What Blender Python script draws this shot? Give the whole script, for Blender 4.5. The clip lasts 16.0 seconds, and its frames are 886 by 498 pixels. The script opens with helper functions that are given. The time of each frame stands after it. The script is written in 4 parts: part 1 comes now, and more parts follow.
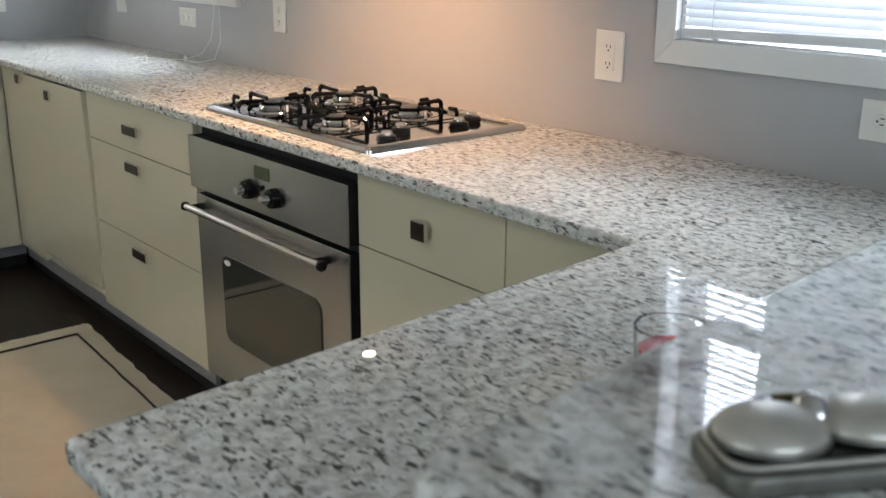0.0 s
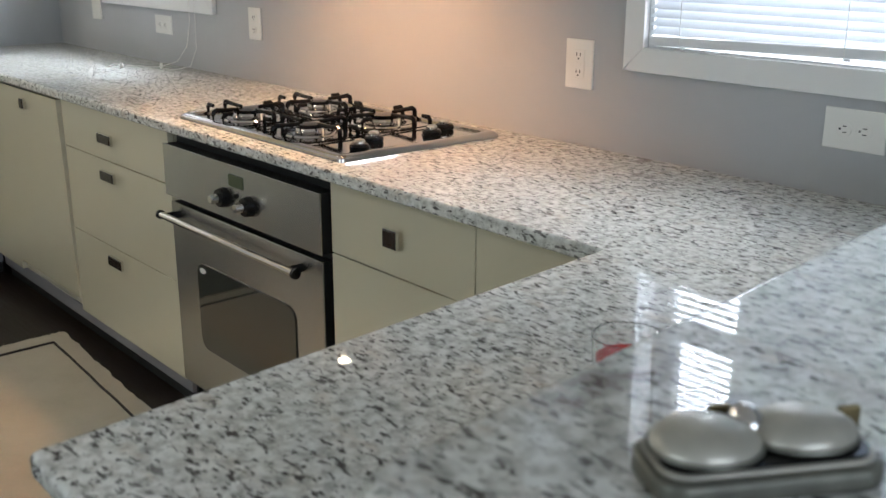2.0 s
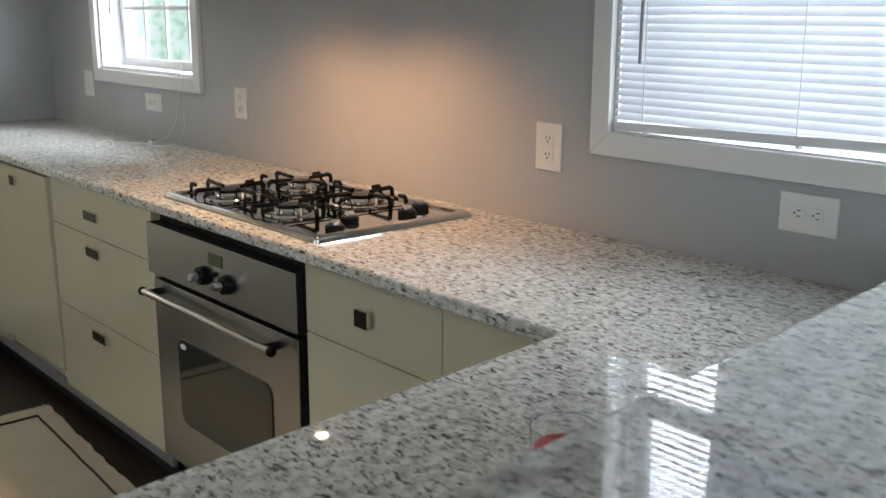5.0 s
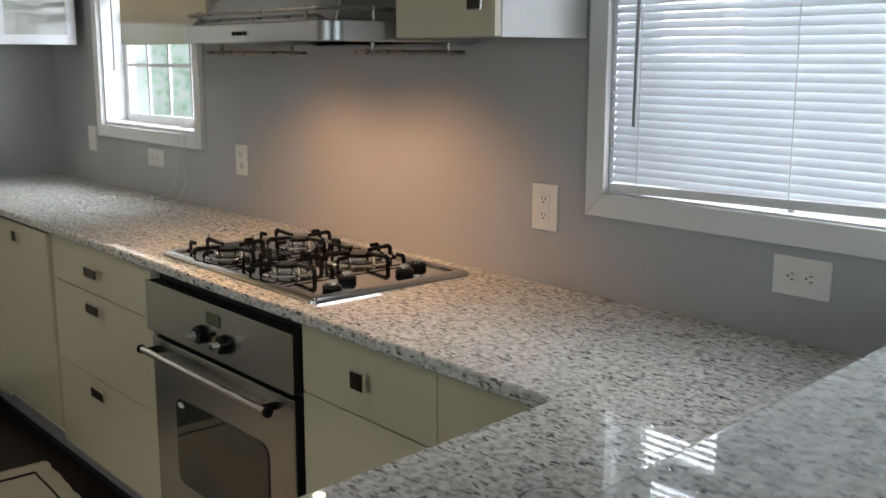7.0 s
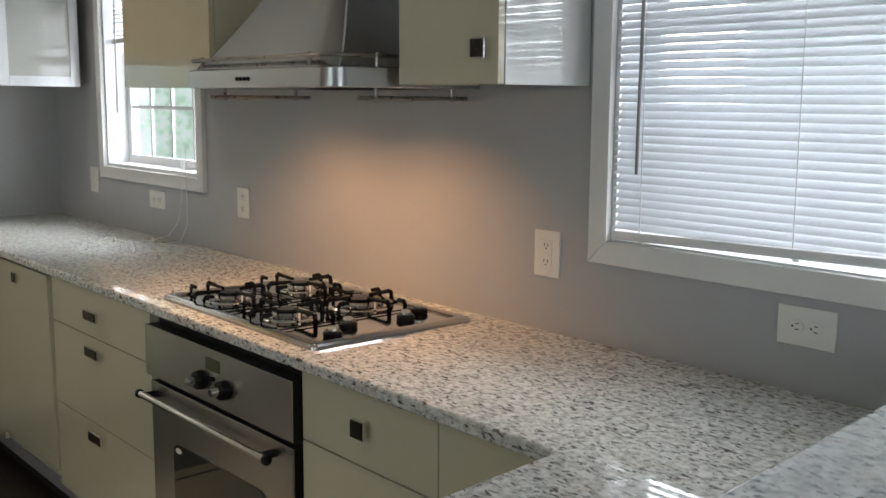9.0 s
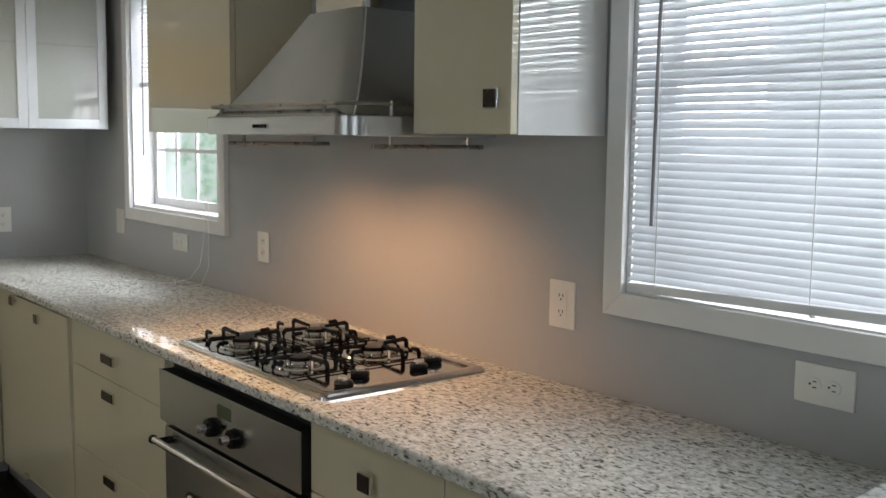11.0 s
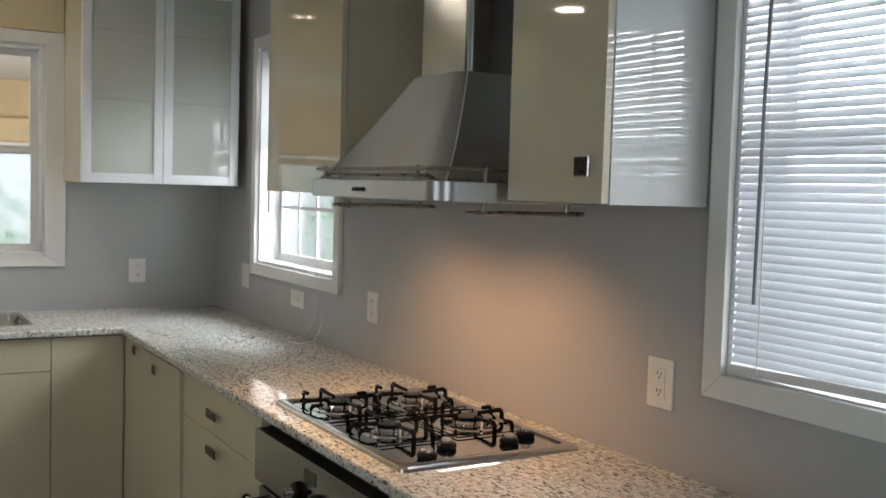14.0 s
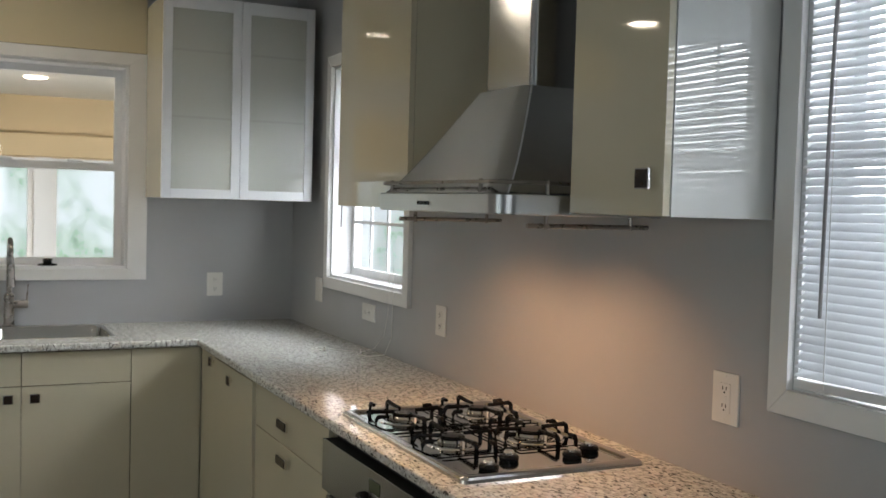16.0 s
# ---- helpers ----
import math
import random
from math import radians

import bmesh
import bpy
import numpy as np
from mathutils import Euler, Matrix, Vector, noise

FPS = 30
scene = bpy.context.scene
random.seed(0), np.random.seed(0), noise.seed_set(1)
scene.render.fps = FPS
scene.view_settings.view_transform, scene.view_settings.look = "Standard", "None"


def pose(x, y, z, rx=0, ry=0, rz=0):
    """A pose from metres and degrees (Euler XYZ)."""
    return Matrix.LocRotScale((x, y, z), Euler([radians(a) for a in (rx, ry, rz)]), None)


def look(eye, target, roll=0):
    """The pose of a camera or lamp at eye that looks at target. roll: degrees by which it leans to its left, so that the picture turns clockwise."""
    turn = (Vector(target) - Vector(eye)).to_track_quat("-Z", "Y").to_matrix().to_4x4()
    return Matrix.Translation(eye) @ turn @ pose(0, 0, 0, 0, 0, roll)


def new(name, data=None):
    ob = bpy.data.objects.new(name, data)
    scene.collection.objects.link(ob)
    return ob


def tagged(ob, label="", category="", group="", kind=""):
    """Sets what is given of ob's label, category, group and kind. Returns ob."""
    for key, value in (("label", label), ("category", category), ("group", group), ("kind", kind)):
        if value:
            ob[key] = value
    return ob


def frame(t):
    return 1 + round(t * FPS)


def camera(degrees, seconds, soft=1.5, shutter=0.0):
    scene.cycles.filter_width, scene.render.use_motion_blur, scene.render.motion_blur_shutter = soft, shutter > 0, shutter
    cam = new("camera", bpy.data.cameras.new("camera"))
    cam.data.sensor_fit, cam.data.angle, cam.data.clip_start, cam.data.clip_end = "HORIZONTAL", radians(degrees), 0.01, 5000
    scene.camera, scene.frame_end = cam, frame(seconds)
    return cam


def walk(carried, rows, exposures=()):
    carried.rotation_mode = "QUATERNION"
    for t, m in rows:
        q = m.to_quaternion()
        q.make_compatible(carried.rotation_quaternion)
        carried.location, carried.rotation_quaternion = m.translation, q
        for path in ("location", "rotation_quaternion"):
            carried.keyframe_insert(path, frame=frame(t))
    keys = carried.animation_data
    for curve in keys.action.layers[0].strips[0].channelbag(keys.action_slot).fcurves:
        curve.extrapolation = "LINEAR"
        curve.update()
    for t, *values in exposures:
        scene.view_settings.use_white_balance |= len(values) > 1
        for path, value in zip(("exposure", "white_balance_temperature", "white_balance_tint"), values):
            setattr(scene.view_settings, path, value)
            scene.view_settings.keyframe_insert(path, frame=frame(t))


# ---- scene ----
cam = camera(47.5, 16.0)
cam.data.dof.use_dof, cam.data.dof.focus_distance, cam.data.dof.aperture_fstop = True, 2.5, 7.5
PATH = [
    (0, (2.642, -1.901, 1.387), (1.175, -0.677, 0.796), 0.3),
    (0.5, (2.644, -1.902, 1.388), (1.187, -0.665, 0.797), 0.4),
    (1, (2.646, -1.901, 1.389), (1.199, -0.653, 0.798), 0.4),
    (1.5, (2.655, -1.898, 1.394), (1.211, -0.647, 0.804), 0.4),
    (2, (2.67, -1.893, 1.403), (1.223, -0.642, 0.817), 0.2),
    (2.5, (2.684, -1.887, 1.411), (1.235, -0.635, 0.835), 0.1),
    (3, (2.699, -1.891, 1.418), (1.249, -0.632, 0.859), 0.0),
    (3.5, (2.71, -1.89, 1.425), (1.259, -0.623, 0.888), 0.0),
    (4, (2.724, -1.888, 1.434), (1.269, -0.616, 0.921), 0.1),
    (6.5, (2.759, -1.869, 1.481), (1.273, -0.589, 1.088), 0.1),
    (7, (2.761, -1.869, 1.489), (1.272, -0.586, 1.116), 0.1),
    (7.5, (2.758, -1.866, 1.494), (1.266, -0.582, 1.141), 0.1),
    (8, (2.755, -1.866, 1.498), (1.26, -0.579, 1.165), 0.2),
    (8.5, (2.751, -1.863, 1.502), (1.253, -0.575, 1.187), 0.2),
    (9, (2.747, -1.863, 1.504), (1.248, -0.572, 1.208), 0.4),
    (11.5, (2.763, -1.787, 1.534), (1.192, -0.566, 1.334), 0.9),
    (12, (2.768, -1.763, 1.539), (1.171, -0.573, 1.36), 1.2),
    (12.5, (2.77, -1.737, 1.542), (1.144, -0.583, 1.384), 1.4),
    (13, (2.771, -1.712, 1.546), (1.115, -0.599, 1.405), 1.6),
    (13.5, (2.773, -1.684, 1.551), (1.084, -0.62, 1.425), 1.7),
    (14, (2.775, -1.657, 1.555), (1.053, -0.647, 1.439), 1.7),
    (14.5, (2.778, -1.644, 1.557), (1.028, -0.683, 1.448), 1.6),
    (15, (2.785, -1.639, 1.556), (1.013, -0.718, 1.453), 1.6),
    (15.5, (2.796, -1.632, 1.55), (1.008, -0.742, 1.456), 1.6),
    (16, (2.811, -1.631, 1.547), (1.013, -0.759, 1.46), 1.6),
]
EXPOSURES = [(0.0, 0.69, 6020, 10), (3.0, 0.63, 6100, 10), (4.2, 0.49, 6150, 10), (7.0, -0.04, 6330, 10), (9.0, -0.02, 6430, 10), (12.5, -0.03, 6530, 10), (16.0, -0.18, 6480, 10)]
walk(cam, [(t, look(eye, target, roll)) for t, eye, target, roll in PATH], EXPOSURES)

# ---- world and lights ----
world = bpy.data.worlds.new("sky")
scene.world = world
world.use_nodes = True
sky = world.node_tree.nodes.new("ShaderNodeTexSky")
sky.sky_type, sky.sun_disc = "NISHITA", False
sky.sun_elevation, sky.sun_rotation = radians(38), radians(20)
back = world.node_tree.nodes["Background"]
back.inputs["Strength"].default_value = 0.12
world.node_tree.links.new(sky.outputs[0], back.inputs[0])


def lamp(name, kind, energy, colour, m, **settings):
    data = bpy.data.lights.new(name, kind)
    data.energy, data.color = energy, colour
    for key, value in settings.items():
        if key == "size":
            data.size = value
        elif key == "size_y":
            data.shape, data.size_y = "RECTANGLE", value
        elif key == "disk":
            data.shape, data.size = "DISK", value
        elif key == "spot_size":
            data.spot_size = value
        elif key == "blend":
            data.spot_blend = value
        elif key == "radius":
            data.shadow_soft_size = value
        elif key == "angle":
            data.angle = value
    ob = new(name, data)
    ob.matrix_world = m
    return ob


COOL = (0.90, 0.95, 1.0)
WARM = (1.0, 0.52, 0.24)
SOFTWARM = (1.0, 0.86, 0.70)
# overcast sun, from outside the window wall
lamp("sun", "SUN", 0.8, (1.0, 0.96, 0.9), look((0, 0, 0), (-0.3, -0.9, -0.75)), angle=radians(12))
# area lamps outdoors stand in for sky light through the windows
lamp("daylight_right_window", "AREA", 60, COOL, look((2.50, 1.05, 1.70), (1.60, 0.0, 1.68)), size=1.3, size_y=1.0)
lamp("bright_sky_beyond_right_window", "AREA", 125, COOL, look((-0.20, 1.05, 1.95), (-0.20, 0.0, 1.90)), size=2.1, size_y=2.0)
lamp("daylight_left_window", "AREA", 98, COOL, look((-1.05, 0.95, 2.75), (-1.40, -0.6, 1.0)), size=1.2, size_y=1.0)
# fill lamps in an east window and a garden door, both assumed and unseen
lamp("east_window_fill", "AREA", 14, COOL, look((4.70, -2.1, 1.55), (0, -2.0, 1.5)), size=1.9, size_y=1.1)
lamp("garden_door_fill", "AREA", 11, COOL, look((2.2, -5.12, 1.25), (2.0, 0, 1.2)), size=2.2, size_y=1.9)
# two halogens under the hood
HALOGENS = (0.10, 0.545)
for hx in HALOGENS:
    lamp("hood_halogen", "SPOT", 13, WARM, look((hx, -0.415, 1.530), (hx, -0.290, 0.9)), spot_size=radians(132), blend=0.70, radius=0.014)
# recessed ceiling lights; the second and fourth are added without a visible source
CANS = ((-1.92, -2.5), (0.1, -2.45), (-1.60, -1.38), (0.3, -4.0))
for lx, ly in CANS:
    lamp("recessed_bulb", "AREA", 2.2, SOFTWARM, pose(lx, ly, 2.612), disk=0.15)

# ---- materials ----


def material(name):
    mat = bpy.data.materials.new(name)
    mat.use_nodes = True
    tree = mat.node_tree
    return mat, tree, tree.nodes["Principled BSDF"]


def node(tree, kind, **values):
    n = tree.nodes.new(kind)
    for key, value in values.items():
        n.inputs[key].default_value = value
    return n


def coords(tree, scale=(1, 1, 1), turn=(0, 0, 0)):
    c = tree.nodes.new("ShaderNodeTexCoord")
    m = tree.nodes.new("ShaderNodeMapping")
    m.inputs["Scale"].default_value = scale
    m.inputs["Rotation"].default_value = turn
    tree.links.new(c.outputs["Object"], m.inputs["Vector"])
    return m.outputs["Vector"]


def noise_of(tree, vector, scale, detail=3.0, rough=0.5, distort=0.0):
    n = node(tree, "ShaderNodeTexNoise", Scale=scale, Detail=detail, Roughness=rough, Distortion=distort)
    tree.links.new(vector, n.inputs["Vector"])
    return n.outputs["Fac"]


def ramp(tree, fac, *stops):
    r = tree.nodes.new("ShaderNodeValToRGB")
    els = r.color_ramp.elements
    while len(els) < len(stops):
        els.new(0.5)
    for e, (p, c) in zip(els, stops):
        e.position, e.color = p, (*c, 1) if len(c) == 3 else c
    tree.links.new(fac, r.inputs["Fac"])
    return r.outputs["Color"]


def mix(tree, fac, a, b, mode="MIX"):
    m = tree.nodes.new("ShaderNodeMix")
    m.data_type, m.blend_type = "RGBA", mode
    for value, slot in ((fac, 0), (a, 6), (b, 7)):
        if hasattr(value, "is_linked"):
            tree.links.new(value, m.inputs[slot])
        else:
            m.inputs[slot].default_value = value if slot == 0 else (*value, 1)
    return m.outputs[2]


def bump(tree, bsdf, height, strength, distance=0.002):
    b = node(tree, "ShaderNodeBump", Strength=strength, Distance=distance)
    tree.links.new(height, b.inputs["Height"])
    tree.links.new(b.outputs["Normal"], bsdf.inputs["Normal"])


def grey(v):
    return (v, v, v)


def plain(name, colour, rough=0.5, metal=0.0, vary=0.06, scale=6.0, fine=0.0, fine_scale=300.0, coat=0.0):
    """A surface with faint cloudy wear, and if asked a fine grain in relief."""
    mat, tree, bsdf = material(name)
    v = coords(tree)
    f = noise_of(tree, v, scale, 4.0)
    lo = tuple(c * (1 - vary) for c in colour)
    hi = tuple(min(1.0, c * (1 + vary)) for c in colour)
    tree.links.new(ramp(tree, f, (0.3, lo), (0.7, hi)), bsdf.inputs["Base Color"])
    r = ramp(tree, noise_of(tree, v, scale * 2.3, 5.0), (0.3, grey(max(0.02, rough * 0.95))), (0.75, grey(min(1, rough * 1.06))))
    tree.links.new(r, bsdf.inputs["Roughness"])
    bsdf.inputs["Metallic"].default_value = metal
    bsdf.inputs["Coat Weight"].default_value = coat
    bsdf.inputs["Coat Roughness"].default_value = 0.03
    bsdf.inputs["Coat IOR"].default_value = 1.5
    if fine:
        bump(tree, bsdf, noise_of(tree, v, fine_scale, 2.0), fine)
    return mat


def granite_material():
    """White granite, polished: grey clouds, dark elongated flecks, a few brown ones."""
    mat, tree, bsdf = material("white_granite")
    flat = coords(tree)
    warp = node(tree, "ShaderNodeTexNoise", Scale=9.0, Detail=2.0)
    tree.links.new(flat, warp.inputs["Vector"])
    add = tree.nodes.new("ShaderNodeVectorMath")
    add.operation = "MULTIPLY_ADD"
    tree.links.new(warp.outputs["Color"], add.inputs[0])
    add.inputs[1].default_value = (0.014, 0.014, 0.014)
    tree.links.new(flat, add.inputs[2])

    def stretched(scale, turn):
        m = tree.nodes.new("ShaderNodeMapping")
        m.inputs["Scale"].default_value, m.inputs["Rotation"].default_value = scale, turn
        tree.links.new(add.outputs[0], m.inputs["Vector"])
        return m.outputs["Vector"]

    base = ramp(tree, noise_of(tree, flat, 60.0, 5.0, 0.62), (0.30, (0.36, 0.36, 0.335)), (0.44, (0.58, 0.585, 0.55)), (0.60, (0.80, 0.81, 0.775)))
    tan = ramp(tree, noise_of(tree, stretched((0.6, 1, 1), (0, 0, 0.5)), 26.0, 4.0), (0.58, grey(0)), (0.72, grey(0.4)))
    base = mix(tree, tan, base, (0.56, 0.46, 0.36))
    mid = ramp(tree, noise_of(tree, stretched((0.55, 1.1, 1), (0, 0, 0.25)), 70.0, 3.0, 0.55), (0.57, grey(0)), (0.66, grey(0.45)))
    base = mix(tree, mid, base, (0.30, 0.295, 0.285))
    # dark mica flecks, drawn out in two directions, gathered in drifts
    drift = ramp(tree, noise_of(tree, flat, 9.0, 3.0), (0.30, grey(0.55)), (0.52, grey(1)))
    for turn, size, low in ((0.62, 118.0, 0.59), (0.05, 136.0, 0.61)):
        fleck = ramp(tree, noise_of(tree, stretched((0.42, 1.1, 0.9), (0, 0, turn)), size, 2.5, 0.5, 0.3), (low, grey(0)), (low + 0.055, grey(1)))
        base = mix(tree, mix(tree, 1.0, fleck, drift, "MULTIPLY"), base, (0.105, 0.099, 0.094))
    vein = ramp(tree, noise_of(tree, stretched((1, 0.35, 1), (0, 0, 0.3)), 7.0, 4.0, 0.6), (0.66, grey(0)), (0.70, grey(0.45)))
    base = mix(tree, vein, base, (0.16, 0.11, 0.10))
    tree.links.new(base, bsdf.inputs["Base Color"])
    r = ramp(tree, noise_of(tree, flat, 30.0, 4.0), (0.3, grey(0.020)), (0.7, grey(0.042)))
    tree.links.new(r, bsdf.inputs["Roughness"])
    bsdf.inputs["IOR"].default_value = 1.52
    return mat


def steel_material(name, colour=(0.56, 0.55, 0.53), rough=0.3, along=(1, 30, 400)):
    """Brushed stainless steel, the grain drawn out along one axis."""
    mat, tree, bsdf = material(name)
    g = noise_of(tree, coords(tree, along), 9.0, 4.0, 0.6)
    cloud = noise_of(tree, coords(tree), 4.0, 4.0)
    c = ramp(tree, cloud, (0.3, tuple(v * 0.9 for v in colour)), (0.7, colour))
    tree.links.new(c, bsdf.inputs["Base Color"])
    tree.links.new(ramp(tree, g, (0.3, grey(rough * 0.995)), (0.7, grey(rough * 1.01))), bsdf.inputs["Roughness"])
    bsdf.inputs["Metallic"].default_value = 1.0
    return mat


def glow(name, colour, strength):
    mat, tree, bsdf = material(name)
    bsdf.inputs["Base Color"].default_value = (*colour, 1)
    bsdf.inputs["Emission Color"].default_value = (*colour, 1)
    bsdf.inputs["Emission Strength"].default_value = strength
    return mat


def glass_material(name, colour=(1, 1, 1), rough=0.0, ior=1.45):
    mat, tree, bsdf = material(name)
    bsdf.inputs["Base Color"].default_value = (*colour, 1)
    bsdf.inputs["Transmission Weight"].default_value = 1.0
    bsdf.inputs["Roughness"].default_value = rough
    bsdf.inputs["IOR"].default_value = ior
    return mat


def foliage_backdrop():
    """Trees under a white sky, far off and pale; emission stands in for the daylight on them."""
    mat, tree, bsdf = material("glowing_distant_trees")
    v = coords(tree)
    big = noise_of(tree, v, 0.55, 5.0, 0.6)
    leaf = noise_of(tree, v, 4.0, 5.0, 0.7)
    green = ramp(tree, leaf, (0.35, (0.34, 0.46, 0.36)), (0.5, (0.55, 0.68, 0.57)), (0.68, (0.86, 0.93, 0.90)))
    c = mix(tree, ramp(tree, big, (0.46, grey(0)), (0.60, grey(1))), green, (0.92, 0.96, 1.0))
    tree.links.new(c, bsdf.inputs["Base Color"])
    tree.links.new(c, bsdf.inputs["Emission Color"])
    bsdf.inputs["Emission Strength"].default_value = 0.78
    bsdf.inputs["Roughness"].default_value = 1.0
    return mat


def slat_material():
    """Thin white vinyl: some daylight shows through."""
    mat, tree, bsdf = material("white_vinyl_slat")
    out = tree.nodes["Material Output"]
    bsdf.inputs["Base Color"].default_value = (0.80, 0.81, 0.83, 1)
    bsdf.inputs["Roughness"].default_value = 0.38
    t = node(tree, "ShaderNodeBsdfTranslucent", Color=(0.66, 0.68, 0.70, 1))
    m = tree.nodes.new("ShaderNodeMixShader")
    m.inputs[0].default_value = 0.5
    tree.links.new(bsdf.outputs[0], m.inputs[1])
    tree.links.new(t.outputs[0], m.inputs[2])
    tree.links.new(m.outputs[0], out.inputs["Surface"])
    return mat


def floor_material():
    mat, tree, bsdf = material("espresso_wood")
    g = noise_of(tree, coords(tree, (2, 40, 2)), 3.0, 6.0, 0.6)
    tree.links.new(ramp(tree, g, (0.3, (0.007, 0.005, 0.004)), (0.7, (0.024, 0.016, 0.012))), bsdf.inputs["Base Color"])
    tree.links.new(ramp(tree, g, (0.3, grey(0.28)), (0.7, grey(0.42))), bsdf.inputs["Roughness"])
    bsdf.inputs["IOR"].default_value = 1.33
    bump(tree, bsdf, g, 0.15)
    return mat


def wall_material(name, colour):
    mat, tree, bsdf = material(name)
    v = coords(tree)
    cloud = noise_of(tree, v, 1.3, 5.0)
    tree.links.new(ramp(tree, cloud, (0.3, tuple(c * 0.95 for c in colour)), (0.7, tuple(c * 1.04 for c in colour))), bsdf.inputs["Base Color"])
    tree.links.new(ramp(tree, noise_of(tree, v, 3.0), (0.3, grey(0.42)), (0.7, grey(0.55))), bsdf.inputs["Roughness"])
    bump(tree, bsdf, noise_of(tree, v, 240.0, 3.0, 0.6), 0.12, 0.001)
    return mat


def rug_material():
    mat, tree, bsdf = material("beige_wool")
    v = coords(tree)
    weave = noise_of(tree, coords(tree, (1, 3, 1)), 190.0, 3.0, 0.7)
    worn = noise_of(tree, v, 7.0, 5.0, 0.6)
    c = mix(tree, ramp(tree, worn, (0.35, grey(0)), (0.7, grey(0.55))), (0.50, 0.455, 0.36), (0.40, 0.36, 0.27))
    c = mix(tree, ramp(tree, weave, (0.4, grey(0)), (0.7, grey(0.4))), c, (0.60, 0.555, 0.465))
    tree.links.new(c, bsdf.inputs["Base Color"])
    bsdf.inputs["Roughness"].default_value = 0.95
    bump(tree, bsdf, weave, 0.6, 0.004)
    return mat


GRANITE = granite_material()
CREAM = plain("cream_gloss_lacquer", (0.64, 0.592, 0.445), 0.035, vary=0.02, scale=2.0, coat=0.6)
CARCASS = plain("cream_melamine", (0.58, 0.535, 0.42), 0.35, vary=0.03)
STEEL = steel_material("brushed_steel", (0.60, 0.61, 0.62), 0.33)
OVENSTEEL = steel_material("oven_steel", (0.60, 0.60, 0.595), 0.27)
BOWLSTEEL = steel_material("sink_bowl_steel", (0.66, 0.655, 0.62), 0.24, (20, 20, 2))
CHIMNEYSTEEL = steel_material("brushed_chimney_steel", (0.46, 0.475, 0.49), 0.15, (60, 60, 2))
STEEL_UP = steel_material("brushed_steel_upright", (0.74, 0.745, 0.745), 0.16, (60, 60, 2))
for drawn, amount in ((STEEL_UP, 0.85), (CHIMNEYSTEEL, 0.85), (OVENSTEEL, 0.80), (STEEL, 0.6)):   # grain runs level, highlights run upright
    brush = drawn.node_tree.nodes.new("ShaderNodeTangent")
    brush.direction_type, brush.axis = "RADIAL", "Z"
    face = drawn.node_tree.nodes["Principled BSDF"]
    drawn.node_tree.links.new(brush.outputs[0], face.inputs["Tangent"])
    face.inputs["Anisotropic"].default_value, face.inputs["Anisotropic Rotation"].default_value = amount, 0.25
TRAY = steel_material("satin_steel_tray", (0.60, 0.59, 0.575), 0.085, (2, 60, 60))
CHROME = plain("chrome", (0.72, 0.71, 0.69), 0.09, 1.0, 0.03)
NICKEL = plain("brushed_nickel", (0.33, 0.305, 0.28), 0.28, 1.0, 0.05, 20.0)
IRON = plain("black_enamelled_iron", (0.004, 0.004, 0.004), 0.15, 0.0, 0.2, 40.0)
IRON.node_tree.nodes["Principled BSDF"].inputs["IOR"].default_value = 1.28
BLACK = plain("black_plastic", (0.006, 0.006, 0.006), 0.14, 0.0, 0.1)
BLACK.node_tree.nodes["Principled BSDF"].inputs["IOR"].default_value = 1.33
DARKFACE = plain("dark_wenge_inlay", (0.030, 0.020, 0.015), 0.25, 0.0, 0.25, 60.0)
OVENGLASS = plain("dark_oven_glass", (0.030, 0.034, 0.028), 0.04, 0.0, 0.1, 3.0, coat=0.5)
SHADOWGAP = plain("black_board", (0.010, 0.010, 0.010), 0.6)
TOE = plain("grey_plinth_foil", (0.25, 0.24, 0.25), 0.4, 0.0, 0.06)
WALL = wall_material("grey_wall_paint", (0.428, 0.436, 0.452))
CEILING = wall_material("white_ceiling_paint", (0.78, 0.76, 0.72))
TAN = wall_material("tan_wall_paint", (0.62, 0.47, 0.27))
TRIM = plain("white_trim_paint", (0.76, 0.76, 0.75), 0.32, vary=0.03, scale=3.0, fine=0.03)
VINYL = plain("white_window_vinyl", (0.78, 0.79, 0.80), 0.3, vary=0.02)
PLATE = plain("white_outlet_plastic", (0.80, 0.79, 0.75), 0.25, vary=0.02)
SLOT = plain("slot_black", (0.03, 0.03, 0.03), 0.5)
GLASS = glass_material("window_glass")
FROST = plain("frosted_glass", (0.43, 0.445, 0.41), 0.05, 0.0, 0.03, 2.0, coat=0.15)
ALU = plain("white_aluminium_frame", (0.68, 0.70, 0.72), 0.3, 0.2, 0.03)
SLAT = slat_material()
FLOOR = floor_material()
RUG = rug_material()
RUGLINE = plain("dark_rug_yarn", (0.035, 0.03, 0.028), 0.95, vary=0.3, scale=200.0)
OUTDOOR = foliage_backdrop()
BULB = glow("lit_bulb", (1.0, 0.84, 0.62), 34.0)
HALOGEN = glow("lit_halogen", (1.0, 0.78, 0.5), 30.0)
REDWAX = plain("red_wax", (0.48, 0.014, 0.012), 0.25, vary=0.1)
CLEAR = glass_material("clear_glass")
DISPLAY = plain("green_grey_display", (0.07, 0.085, 0.045), 0.12, vary=0.05)
CORD = plain("white_cord", (0.74, 0.73, 0.70), 0.5)
PEWTER = plain("worn_pewter", (0.47, 0.45, 0.39), 0.30, 0.35, 0.16, 25.0, 0.1, 120.0)
